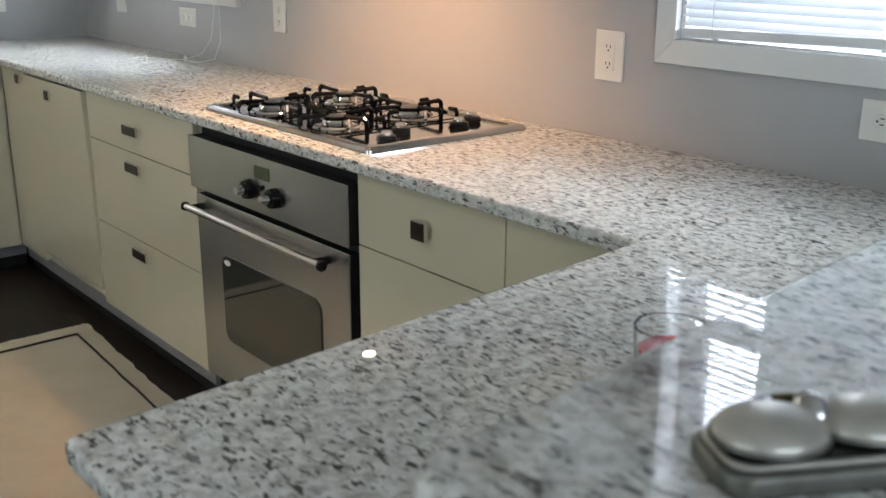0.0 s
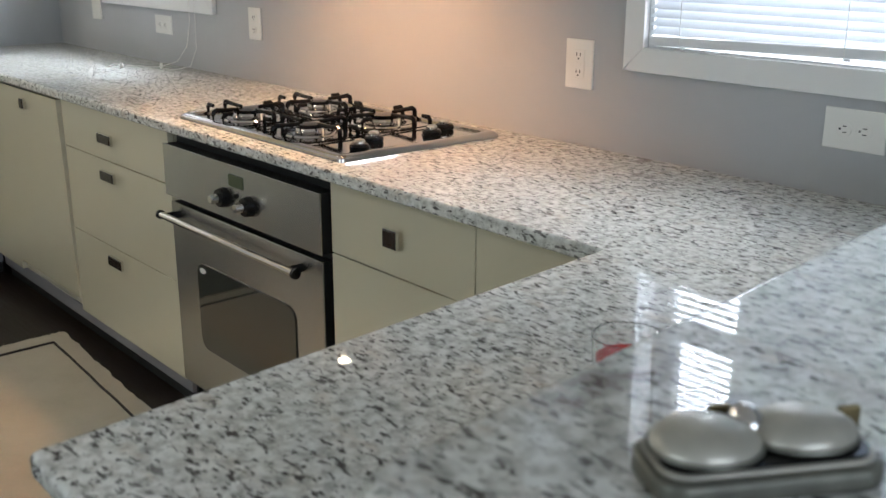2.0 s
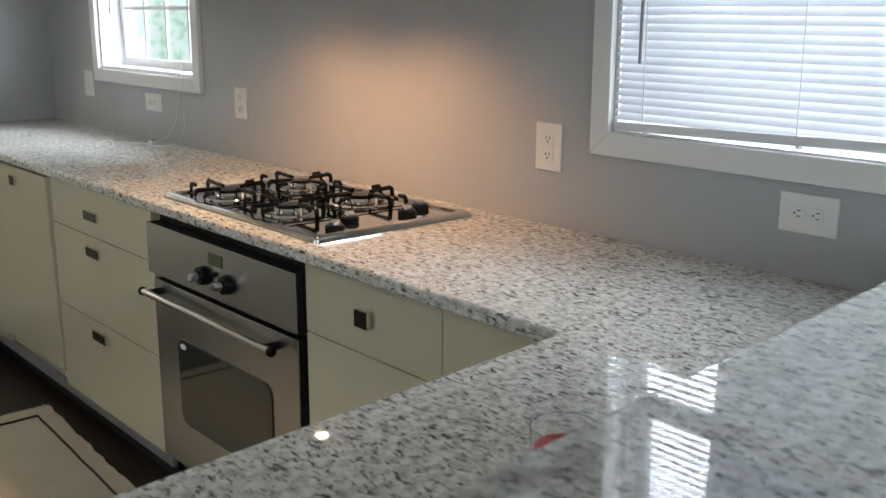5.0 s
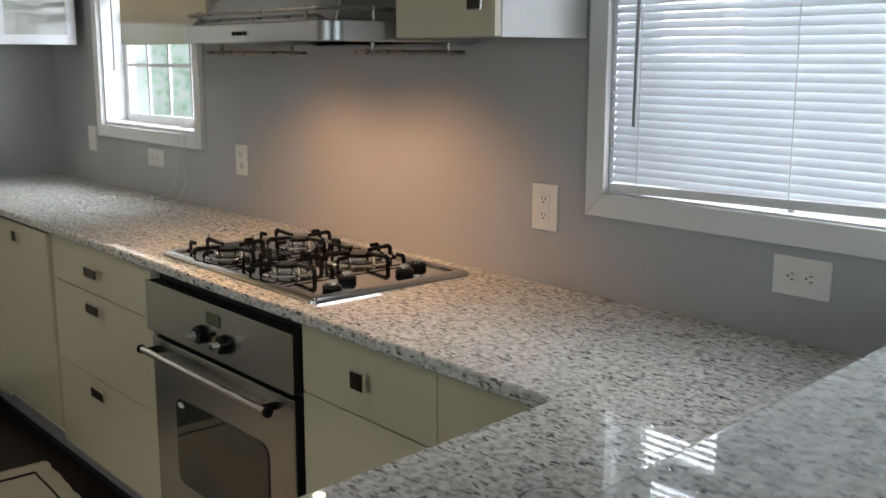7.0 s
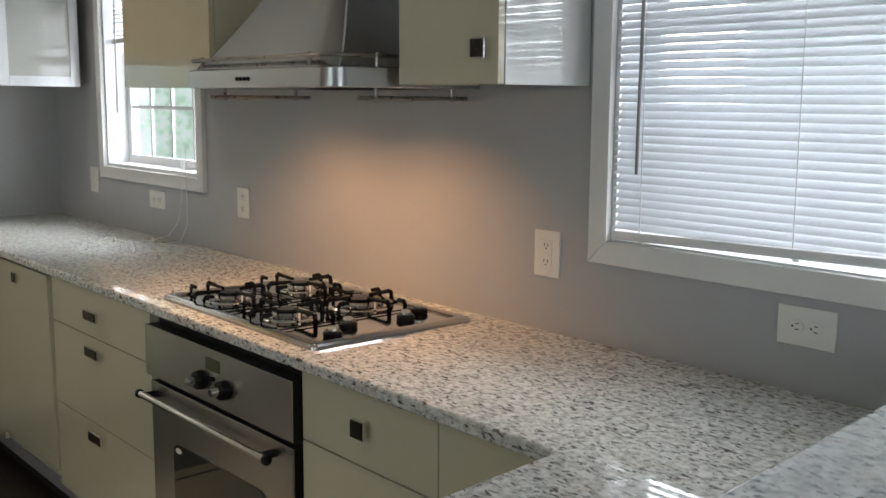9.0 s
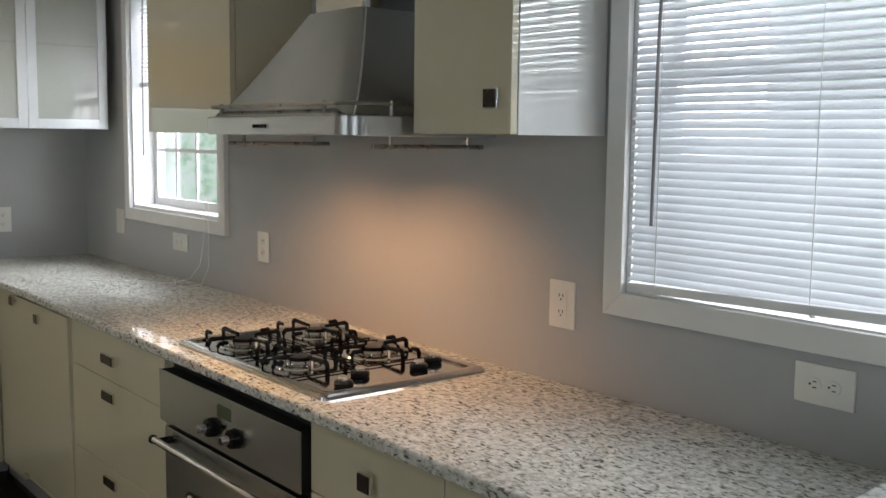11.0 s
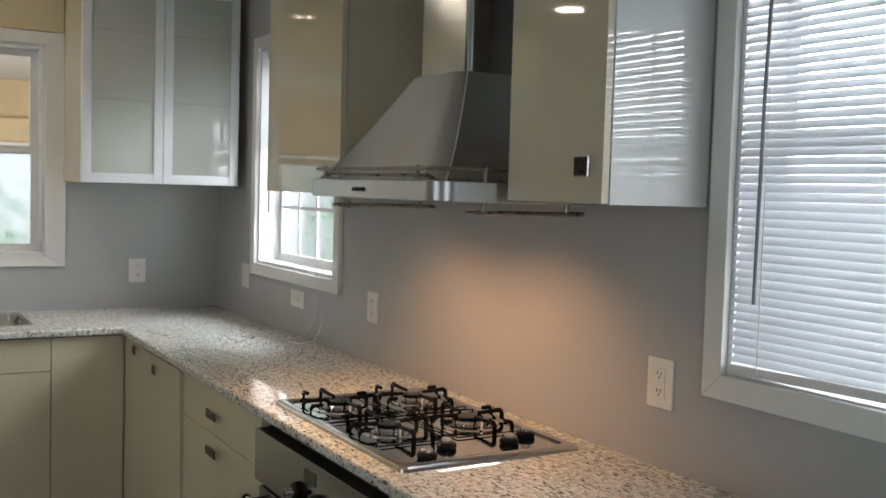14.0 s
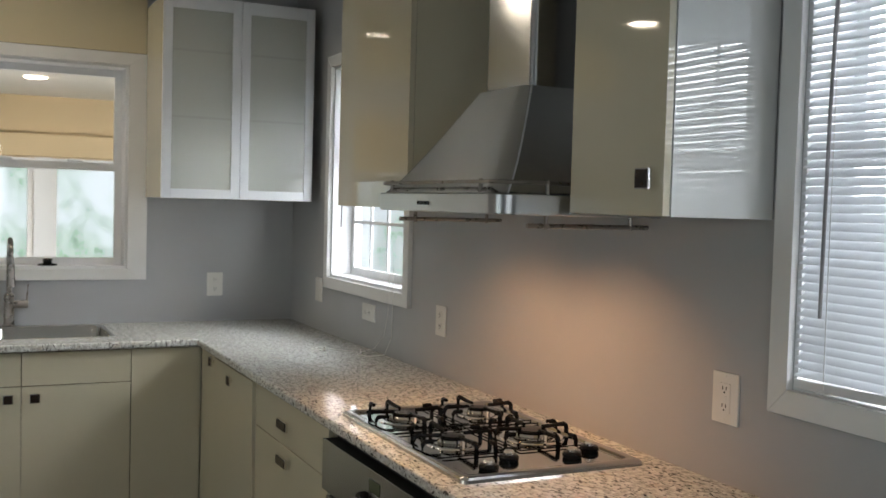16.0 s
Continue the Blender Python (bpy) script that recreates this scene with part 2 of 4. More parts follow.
PEWTERDARK = plain("tarnished_pewter", (0.17, 0.17, 0.145), 0.42, 0.7, 0.25, 30.0, 0.1, 120.0)
BRASSDARK = plain("dull_brass", (0.16, 0.125, 0.06), 0.35, 0.8, 0.2, 40.0)
FROSTEDGE = plain("frosted_glass_before_shelf", (0.39, 0.40, 0.37), 0.06, 0.0, 0.03, 2.0)
# the cabinets' cream lacquer again, warm lamplight put into its colour
WARMLITCREAM = plain("warm_lit_cream_lacquer", (0.66, 0.58, 0.39), 0.05, vary=0.03, scale=2.0, coat=0.5)
# for one side panel, whiter and glossier than the cream fronts
WHITEGLOSS = plain("white_gloss_side", (0.74, 0.75, 0.73), 0.012, vary=0.02, scale=2.0, coat=1.0)
WHITEGLOSS.node_tree.nodes["Principled BSDF"].inputs["Coat IOR"].default_value = 1.75
GRASS = plain("lawn", (0.07, 0.12, 0.04), 0.9, vary=0.3, scale=3.0)

# ---- building helpers ----


def thing(name, loc, label="", category="", group="", kind=""):
    ob = new(name)
    ob.location = loc
    ob.empty_display_size = 0.05
    return tagged(ob, label, category, group, kind)


def mesh_object(name, bm, mat, smooth=28):
    me = bpy.data.meshes.new(name)
    bmesh.ops.recalc_face_normals(bm, faces=bm.faces)
    bm.to_mesh(me)
    bm.free()
    for p in me.polygons:
        p.use_smooth = True
    me.set_sharp_from_angle(angle=radians(smooth))
    me.materials.append(mat)
    ob = new(name, me)
    if smooth == 28:
        weighted(ob)
    return ob


def weighted(ob):
    """Flat faces keep flat normals beside rounded rims."""
    if ob.modifiers:
        return ob
    m = ob.modifiers.new("weighted", "WEIGHTED_NORMAL")
    m.keep_sharp, m.weight = True, 90
    return ob


def base_of(ob):
    return Matrix.Translation(ob.location) if ob.type == "EMPTY" else Matrix.Identity(4)


def part(name, bm, mat, parent, label="", smooth=28):
    """One mesh, modelled in world metres, under a thing or a part."""
    ob = mesh_object(name, bm, mat, smooth)
    ob.parent = parent
    ob.matrix_parent_inverse = base_of(parent).inverted()
    return tagged(ob, label)


def whole(name, bm, mat, label="", category="", group="", kind="", smooth=28):
    """A thing of one mesh."""
    return tagged(mesh_object(name, bm, mat, smooth), label, category, group, kind)


def box(x0, x1, y0, y1, z0, z1, bevel=0.0, segments=2, bm=None):
    made = bmesh.new()
    m = Matrix.LocRotScale(((x0 + x1) / 2, (y0 + y1) / 2, (z0 + z1) / 2), None, (abs(x1 - x0), abs(y1 - y0), abs(z1 - z0)))
    bmesh.ops.create_cube(made, size=1, matrix=m)
    if bevel:
        bmesh.ops.bevel(made, geom=made.edges[:], offset=bevel, segments=segments, profile=0.5, affect="EDGES")
    return join(bm, made) if bm else made


def join(bm, other):
    me = bpy.data.meshes.new("joined")
    other.to_mesh(me)
    other.free()
    bm.from_mesh(me)
    bpy.data.meshes.remove(me)
    return bm


def rod(a, b, r, n=14, r2=None, bm=None, bevel=0.0):
    made = bmesh.new()
    a, b = Vector(a), Vector(b)
    turn = (b - a).to_track_quat("Z", "Y").to_matrix().to_4x4()
    bmesh.ops.create_cone(made, cap_ends=True, segments=n, radius1=r, radius2=r if r2 is None else r2, depth=(b - a).length,
                          matrix=Matrix.Translation((a + b) / 2) @ turn)
    if bevel:
        rim = [e for e in made.edges if len(e.link_faces) == 2 and e.calc_face_angle() > 1.0]
        bmesh.ops.bevel(made, geom=rim, offset=bevel, segments=2, profile=0.5, affect="EDGES")
    return join(bm, made) if bm else made


def tube(points, r, n=10, bm=None):
    """A round bar swept along points."""
    made = bmesh.new()
    pts = [Vector(p) for p in points]
    rings = []
    up = Vector((0, 0, 1))
    for i, p in enumerate(pts):
        d = (pts[min(i + 1, len(pts) - 1)] - pts[max(i - 1, 0)]).normalized()
        side = d.cross(up)
        if side.length < 0.05:
            side = d.cross(Vector((0, 1, 0)))
        side.normalize()
        top = side.cross(d).normalized()
        rr = r[i] if isinstance(r, (list, tuple)) else r
        rings.append([made.verts.new(p + rr * (math.cos(a) * side + math.sin(a) * top)) for a in (2 * math.pi * k / n for k in range(n))])
    for q, s in zip(rings, rings[1:]):
        for k in range(n):
            made.faces.new((q[k], q[(k + 1) % n], s[(k + 1) % n], s[k]))
    made.faces.new(rings[0])
    made.faces.new(rings[-1][::-1])
    return join(bm, made) if bm else made


def arc(c, a0, a1, r, n, plane):
    """Points of an arc about c; plane gives the two axes."""
    u, v = Vector(plane[0]), Vector(plane[1])
    return [Vector(c) + r * (math.cos(radians(a0 + (a1 - a0) * k / n)) * u + math.sin(radians(a0 + (a1 - a0) * k / n)) * v) for k in range(n + 1)]


def lathe(c, profile, n=24, bm=None, caps=True):
    """A turned form: rings of (radius, height) about a vertical axis through c."""
    made = bmesh.new()
    rings = [[made.verts.new((c[0] + r * math.cos(2 * math.pi * k / n), c[1] + r * math.sin(2 * math.pi * k / n), c[2] + h)) for k in range(n)] for r, h in profile]
    for q, s in zip(rings, rings[1:]):
        for k in range(n):
            made.faces.new((q[k], q[(k + 1) % n], s[(k + 1) % n], s[k]))
    if caps:
        made.faces.new(rings[0][::-1])
        made.faces.new(rings[-1])
    return join(bm, made) if bm else made


def slab(outline, z0, z1, bevel=0.0, segments=3, hole=None):
    """A flat slab with an outline of corners, going round, its rims rounded; hole: x0, x1, y0, y1."""
    made = bmesh.new()
    top = [made.verts.new((x, y, z1)) for x, y in outline]
    edges = [made.edges.new((top[i], top[(i + 1) % len(top)])) for i in range(len(top))]
    if hole:
        hx0, hx1, hy0, hy1 = hole
        r, ring = 0.03, []
        for cx, cy, a in ((hx1 - r, hy1 - r, 0), (hx0 + r, hy1 - r, 90), (hx0 + r, hy0 + r, 180), (hx1 - r, hy0 + r, 270)):
            ring += [made.verts.new((cx + r * math.cos(radians(a + s)), cy + r * math.sin(radians(a + s)), z1)) for s in (0, 30, 60, 90)]
        edges += [made.edges.new((ring[i], ring[(i + 1) % len(ring)])) for i in range(len(ring))]
    bmesh.ops.triangle_fill(made, use_beauty=True, use_dissolve=False, edges=edges)
    bmesh.ops.recalc_face_normals(made, faces=made.faces)
    grown = bmesh.ops.extrude_face_region(made, geom=made.faces[:])
    for v in grown["geom"]:
        if isinstance(v, bmesh.types.BMVert):
            v.co.z = z0
    bmesh.ops.recalc_face_normals(made, faces=made.faces)
    if bevel:
        rim = [e for e in made.edges if len(e.link_faces) == 2 and e.calc_face_angle() > 0.6]
        bmesh.ops.bevel(made, geom=rim, offset=bevel, segments=segments, profile=0.5, affect="EDGES")
    return made


def rounded(x0, x1, y0, y1, r, n=5):
    """Corners of a rounded rectangle, going round."""
    out = []
    for cx, cy, a in ((x1 - r, y1 - r, 0), (x0 + r, y1 - r, 90), (x0 + r, y0 + r, 180), (x1 - r, y0 + r, 270)):
        out += [(cx + r * math.cos(radians(a + 90 * k / n)), cy + r * math.sin(radians(a + 90 * k / n))) for k in range(n + 1)]
    return out


def loft(rings):
    made = bmesh.new()
    loops = [[made.verts.new(p) for p in ring] for ring in rings]
    n = len(loops[0])
    for q, s in zip(loops, loops[1:]):
        for k in range(n):
            made.faces.new((q[k], q[(k + 1) % n], s[(k + 1) % n], s[k]))
    made.faces.new(loops[0][::-1])
    made.faces.new(loops[-1])
    return made


def wall_with_openings(name, axis, at, thick, a0, a1, z0, z1, openings, mat):
    """A wall along an axis, with rectangular openings (a0, a1, z0, z1) through it."""
    bm = bmesh.new()
    cuts_a = sorted({a0, a1, *(v for o in openings for v in o[:2])})
    cuts_z = sorted({z0, z1, *(v for o in openings for v in o[2:])})
    for p, q in zip(cuts_a, cuts_a[1:]):
        for s, t in zip(cuts_z, cuts_z[1:]):
            if any(o[0] <= p and q <= o[1] and o[2] <= s and t <= o[3] for o in openings):
                continue
            if axis == "x":
                box(p, q, at, at + thick, s, t, bm=bm)
            else:
                box(at, at + thick, p, q, s, t, bm=bm)
    bmesh.ops.remove_doubles(bm, verts=bm.verts, dist=1e-5)
    gone = [f for f in bm.faces if any(g is not f and (g.calc_center_median() - f.calc_center_median()).length < 1e-4 for e in f.edges for g in e.link_faces)]
    bmesh.ops.delete(bm, geom=gone, context="FACES")
    ob = whole(name, bm, mat, kind="structure", category="wall", smooth=1)
    for p in ob.data.polygons:
        p.use_smooth = False
    return ob


# ---- room shell ----
XL, XR, YB, ZC = -2.41, 4.60, -5.10, 2.62
WR = (1.20, 2.16, 1.17, 2.20)      # right window opening: x0, x1, z0, z1
WL = (-1.79, -0.88, 1.187, 2.19)   # left window opening
WS = (-2.10, -0.86, 1.185, 2.195)  # sink window opening: y0, y1, z0, z1
GD = (1.05, 3.35, 0.06, 2.15)      # assumed garden door behind, unseen
tagged(wall_with_openings("wall_north", "x", 0.0, 0.16, XL - 0.16, XR + 0.16, 0, ZC, [WR, WL], WALL), "smooth blue-grey painted kitchen wall with two windows")
tagged(wall_with_openings("wall_west", "y", XL, -0.16, YB, 0.0, 0, ZC, [WS], WALL), "blue-grey painted wall behind the sink")
tagged(wall_with_openings("wall_south", "x", YB, -0.16, XL - 0.16, XR + 0.16, 0, ZC, [GD], WALL), "plain grey wall with an assumed garden door opening")
tagged(wall_with_openings("wall_east", "y", XR, 0.16, YB, 0.0, 0, ZC, [(-3.1, -1.1, 0.95, 2.15)], WALL), "plain grey painted wall with an assumed window opening")
tagged(whole("floor", box(XL, XR, YB, 0, -0.05, 0), FLOOR), "dark espresso-stained wooden floor", "floor", kind="structure")
tagged(whole("ceiling", box(XL - 0.16, XR + 0.16, YB - 0.16, 0.16, ZC, ZC + 0.06), CEILING), "flat white painted ceiling", "ceiling", kind="structure")

# ---- windows and trim ----


def window(name, axis, at, out, o, trim_w, label, sash=True, grid=False, sill_w=None, head_w=None, sill_t=0.014):
    """A window in a wall: casing on the room side, jamb liner, sashes with panes. out: +1 or -1, the way outdoors."""
    a0, a1, z0, z1 = o
    root = thing(name, (((a0 + a1) / 2, at, z0) if axis == "x" else (at, (a0 + a1) / 2, z0)), label, "window", kind="structure")

    def b(p, q, d0, d1, s, t, bevel=0.0):
        d0, d1 = at + out * d0, at + out * d1
        return box(p, q, min(d0, d1), max(d0, d1), s, t, bevel) if axis == "x" else box(min(d0, d1), max(d0, d1), p, q, s, t, bevel)

    w = trim_w
    sw = sill_w or w
    hw = head_w or w

    def board(name, outline):
        """One flat casing board with mitred ends, its corners given along the wall and up."""
        bm = slab(outline, 0.0, 0.020, 0.0025, 2)
        if axis == "x":
            bm.transform(Matrix(((1, 0, 0, 0), (0, 0, -out, at), (0, 1, 0, 0), (0, 0, 0, 1))))
        else:
            bm.transform(Matrix(((0, 0, -out, at), (1, 0, 0, 0), (0, 1, 0, 0), (0, 0, 0, 1))))
        part(name, bm, TRIM, root)

    p0, p1, s0, s1 = a0 - w, a1 + w, z0 - sw, z1 + hw
    board("casing_side", [(p0, s0), (a0, z0), (a0, z1), (p0, s1)])
    board("casing_side", [(a1, z0), (p1, s0), (p1, s1), (a1, z1)])
    board("casing_head", [(a0, z1), (a1, z1), (p1, s1), (p0, s1)])
    board("casing_sill", [(p0, s0), (p1, s0), (a1, z0), (a0, z0)])
    # jamb lining
    part("jamb", b(a0, a0 + 0.012, 0.0, 0.155, z0, z1), VINYL, root)
    part("jamb", b(a1 - 0.012, a1, 0.0, 0.155, z0, z1), VINYL, root)
    part("jamb_head", b(a0 + 0.012, a1 - 0.012, 0.0, 0.155, z1 - 0.012, z1), VINYL, root)
    part("jamb_sill", b(a0 + 0.012, a1 - 0.012, 0.0, 0.155, z0, z0 + sill_t), VINYL, root)
    if not sash:
        return root
    i0, i1, j0, j1 = a0 + 0.012, a1 - 0.012, z0 + sill_t, z1 - 0.012
    mid = (j0 + j1) / 2
    for (s0, s1, d), sname in (((j0, mid + 0.02, 0.10), "lower_sash"), ((mid - 0.02, j1, 0.128), "upper_sash")):
        f = 0.036
        bm = b(i0, i0 + f, d, d + 0.026, s0, s1)
        for q in ((i1 - f, i1, s0, s1), (i0 + f, i1 - f, s0, s0 + f), (i0 + f, i1 - f, s1 - f, s1)):
            join(bm, b(q[0], q[1], d, d + 0.026, q[2], q[3]))
        frame_ob = part(sname, bm, VINYL, root)
        pane = part("pane", b(i0 + f, i1 - f, d + 0.010, d + 0.014, s0 + f, s1 - f), GLASS, frame_ob)
        pane.visible_shadow = False
        if grid:
            for k in (1, 2, 3):
                m = i0 + f + (i1 - i0 - 2 * f) * k / 4
                part("glazing_bar", b(m - 0.008, m + 0.008, d + 0.003, d + 0.009, s0 + f, s1 - f), VINYL, frame_ob)
            m = s0 + f + (s1 - s0 - 2 * f) * 0.5
            part("glazing_bar", b(i0 + f, i1 - f, d + 0.0035, d + 0.0085, m - 0.008, m + 0.008), VINYL, frame_ob)
    return root


window("window_1", "x", 0.0, 1, WR, 0.056, "white-cased window behind closed blinds", sill_t=0.004)
window("window_2", "x", 0.0, 1, WL, 0.054, "white double-hung window with glazing bars beside the upper cabinet", grid=True)
sink_win = window("window_3", "y", XL, -1, WS, 0.095, "white double-hung window above the sink", sill_w=0.054, head_w=0.060)
# sash lift and lock on the sink window
part("sash_lift", lathe((XL - 0.045, -1.225, 1.1995), [(0.046, 0), (0.046, 0.007), (0.020, 0.013), (0.024, 0.032), (0.006, 0.036)], 16), BLACK, sink_win, "black sash lift")
for ly in (-1.10, -1.42):
    part("sash_lock", box(XL - 0.098, XL - 0.075, ly - 0.035, ly + 0.035, 1.711, 1.726, 0.004), VINYL, sink_win)

# ---- mini blinds ----


def slat_mesh(width, tilt):
    """One curved slat of a blind, centred on its cord."""
    me = bpy.data.meshes.new("slat")
    bm = bmesh.new()
    rows = []
    for k in range(6):
        u = (k / 5 - 0.5) * 0.025
        sag = 0.0016 * (1 - (2 * k / 5 - 1) ** 2)
        y = u * math.cos(tilt) - sag * math.sin(tilt)
        z = u * math.sin(tilt) + sag * math.cos(tilt)
        rows.append((bm.verts.new((-width / 2, y, z)), bm.verts.new((width / 2, y, z))))
    for (a, b), (c, d) in zip(rows, rows[1:]):
        bm.faces.new((a, b, d, c))
    bm.normal_update()
    bmesh.ops.solidify(bm, geom=bm.faces[:], thickness=0.0005)
    bmesh.ops.recalc_face_normals(bm, faces=bm.faces)
    bm.to_mesh(me)
    bm.free()
    for p in me.polygons:
        p.use_smooth = True
    me.set_sharp_from_angle(angle=radians(40))
    me.materials.append(SLAT)
    return me


def blind(x0, x1, y, bottom, top, wand_x, wand_z, tilt, label, slope=0.0):
    root = thing("window_blind", ((x0 + x1) / 2, y, top), label, "blind")
    part("headrail", box(x0, x1, y - 0.018, y + 0.018, top - 0.03, top, 0.003), VINYL, root)
    rb = box(x0, x1, y - 0.013, y + 0.013, bottom, bottom + 0.022, 0.005)
    for v in rb.verts:
        v.co.z += (v.co.x - x0) * slope
    rail = part("bottom_rail", rb, VINYL, root)
    for c in (0.09, 0.5, 0.91):
        part("rail_button", rod((x0 + (x1 - x0) * c, y, bottom - 0.006 + (x1 - x0) * c * slope), (x0 + (x1 - x0) * c, y, bottom + 0.001 + (x1 - x0) * c * slope), 0.007, 10), VINYL, rail)
    me = slat_mesh(x1 - x0, tilt)
    z = bottom + 0.036
    rng = random.Random(4)
    while z < top - 0.035:
        s = new("slat", me)
        s.parent = root
        s.location = (0, 0, z - top)
        s.rotation_euler = (radians(rng.uniform(-0.7, 0.7)), radians(rng.uniform(-0.05, 0.05)), 0)
        z += 0.0185
    for c in (0.09, 0.5, 0.91):
        part("ladder_cord", tube([(x0 + (x1 - x0) * c, y - 0.0135, bottom + 0.01), (x0 + (x1 - x0) * c, y - 0.0135, top - 0.02)], 0.0009, 5), CORD, root)
    part("tilt_wand", tube([(wand_x + 0.012, y - 0.024, top - 0.03), (wand_x + 0.004, y - 0.028, (top + wand_z) / 2), (wand_x, y - 0.028, wand_z)], 0.004, 8), TOE, root, "grey tilt wand")
    return root


blind(1.206, 2.154, 0.004, 1.175, 2.192, 1.288, 1.335, radians(46), "white mini blind lowered and nearly closed", 0.022)
blind(-1.775, -0.895, 0.045, 1.74, 2.176, -1.70, 1.43, radians(30), "white mini blind drawn half up")

# ---- outdoors ----
tagged(whole("ground", box(-60, 60, -60, 60, -0.5, -0.4), GRASS), "lawn outside the house", "ground", kind="structure")
tagged(whole("backdrop", box(-24, 20, 14, 14.1, -0.4, 9), OUTDOOR), "glowing backdrop of pale trees under a white sky", "backdrop", kind="structure")
tagged(whole("backdrop", box(-19.1, -19, -14, 13, -0.4, 9), OUTDOOR), "glowing backdrop of pale trees under a white sky", "backdrop", kind="structure")
tagged(whole("backdrop", box(-10, 16, -16.1, -16, -0.4, 9), OUTDOOR), "glowing backdrop of pale trees under a white sky", "backdrop", kind="structure")
# sunroom on the far side of the sink window
SX = -6.0
tagged(whole("porch_floor", box(SX - 0.15, XL - 0.16, -4.0, 1.6, -0.15, -0.05), FLOOR), "dark floor of the sunroom", "floor", kind="structure")
tagged(whole("porch_ceiling", box(SX - 0.15, XL - 0.17, -4.0, 1.6, 2.34, 2.40), CEILING), "white sunroom ceiling", "ceiling", kind="structure")
tagged(wall_with_openings("porch_wall", "y", SX, -0.15, -4.0, 1.6, -0.05, 2.34, [(-3.6, -2.35, 0.8, 1.84), (-2.2, -1.06, 0.8, 1.84), (-0.93, 0.3, 0.8, 1.84), (0.45, 1.4, 0.8, 1.84)], TAN), "tan sunroom wall with a row of windows")
tagged(whole("porch_beam", box(SX + 0.001, SX + 0.07, -4.0, 1.6, 1.85, 2.03, 0.004), TAN), "tan beam over the sunroom windows", "beam", kind="structure")
for py0, py1 in ((-2.2, -1.06), (-0.93, 0.3)):
    w = thing("porch_window", (SX, (py0 + py1) / 2, 0.8), "white framed sunroom window", "window", kind="structure")
    for q in ((py0, py0 + 0.05, 0.8, 1.84), (py1 - 0.05, py1, 0.8, 1.84), (py0 + 0.05, py1 - 0.05, 0.8, 0.85), (py0 + 0.05, py1 - 0.05, 1.79, 1.84)):
        part("window_frame", box(SX - 0.08, SX - 0.03, *q, 0.003), VINYL, w)
tagged(whole("porch_mullion", box(SX + 0.002, SX + 0.012, -1.062, -0.928, 0.79, 1.845, 0.002), VINYL), "white mullion between the sunroom windows", "trim", kind="structure")
# fill lamp hidden below the sill, added to brighten the sunroom
lamp("sunroom_fill", "AREA", 75, (1.0, 0.95, 0.88), look((-2.8, -1.3, 0.70), (-4.8, -1.3, 2.0)), size=4.4, size_y=0.6)
for py in (-1.15, -0.35):
    can = thing("recessed_light", (-4.6, py, 2.34), "lit recessed light in the sunroom ceiling", "light", "sunroom lights")
    part("lens", lathe((-4.6, py, 2.332), [(0.075, 0), (0.075, 0.008)], 20), BULB, can)
# post outside the left window
tagged(whole("porch_post", box(-2.9, -2.66, 2.6, 2.84, -0.4, 3.0, 0.01), VINYL), "white square porch post outdoors", "post")

# ---- recessed ceiling lights ----
for lx, ly in CANS:
    can = thing("recessed_light", (lx, ly, ZC), "white trimmed recessed ceiling light, lit warm", "light", "ceiling lights")
    part("trim_ring", lathe((lx, ly, ZC - 0.012), [(0.082, 0.0), (0.103, 0.004), (0.106, 0.0115), (0.082, 0.0115), (0.082, 0.0)], 28, caps=False), TRIM, can)
    part("lens", lathe((lx, ly, ZC - 0.005), [(0.080, 0), (0.080, 0.004)], 24), BULB, can)

# ---- worktops ----
CT = 0.914
SINK = (-2.335, -1.90, -2.0, -0.985)
counter = slab([(XL, -0.0), (2.17, 0.0), (2.17, -1.617), (1.716, -1.617), (1.632, -0.65), (-1.712, -0.65), (-1.712, -3.0), (XL, -3.0)], CT - 0.031, CT, 0.008, 4, SINK)
weighted(whole("worktop", counter, GRANITE, "speckled white polished granite worktop with eased edges", "worktop"))
bar = slab([(2.052, 0.0), (2.56, 0.0), (2.66, -1.56), (2.215, -1.562), (2.196, -1.556), (2.187, -1.538)], 1.036, 1.072, 0.013, 5)
weighted(whole("bar_top", bar, GRANITE, "raised speckled granite breakfast bar top, polished", "bar top"))
knee = slab([(2.175, -0.0), (2.33, 0.0), (2.38, -1.50), (2.215, -1.50)], 0.0, 1.036)
whole("knee_wall", knee, WALL, "grey wall carrying the raised bar", "wall", kind="structure")

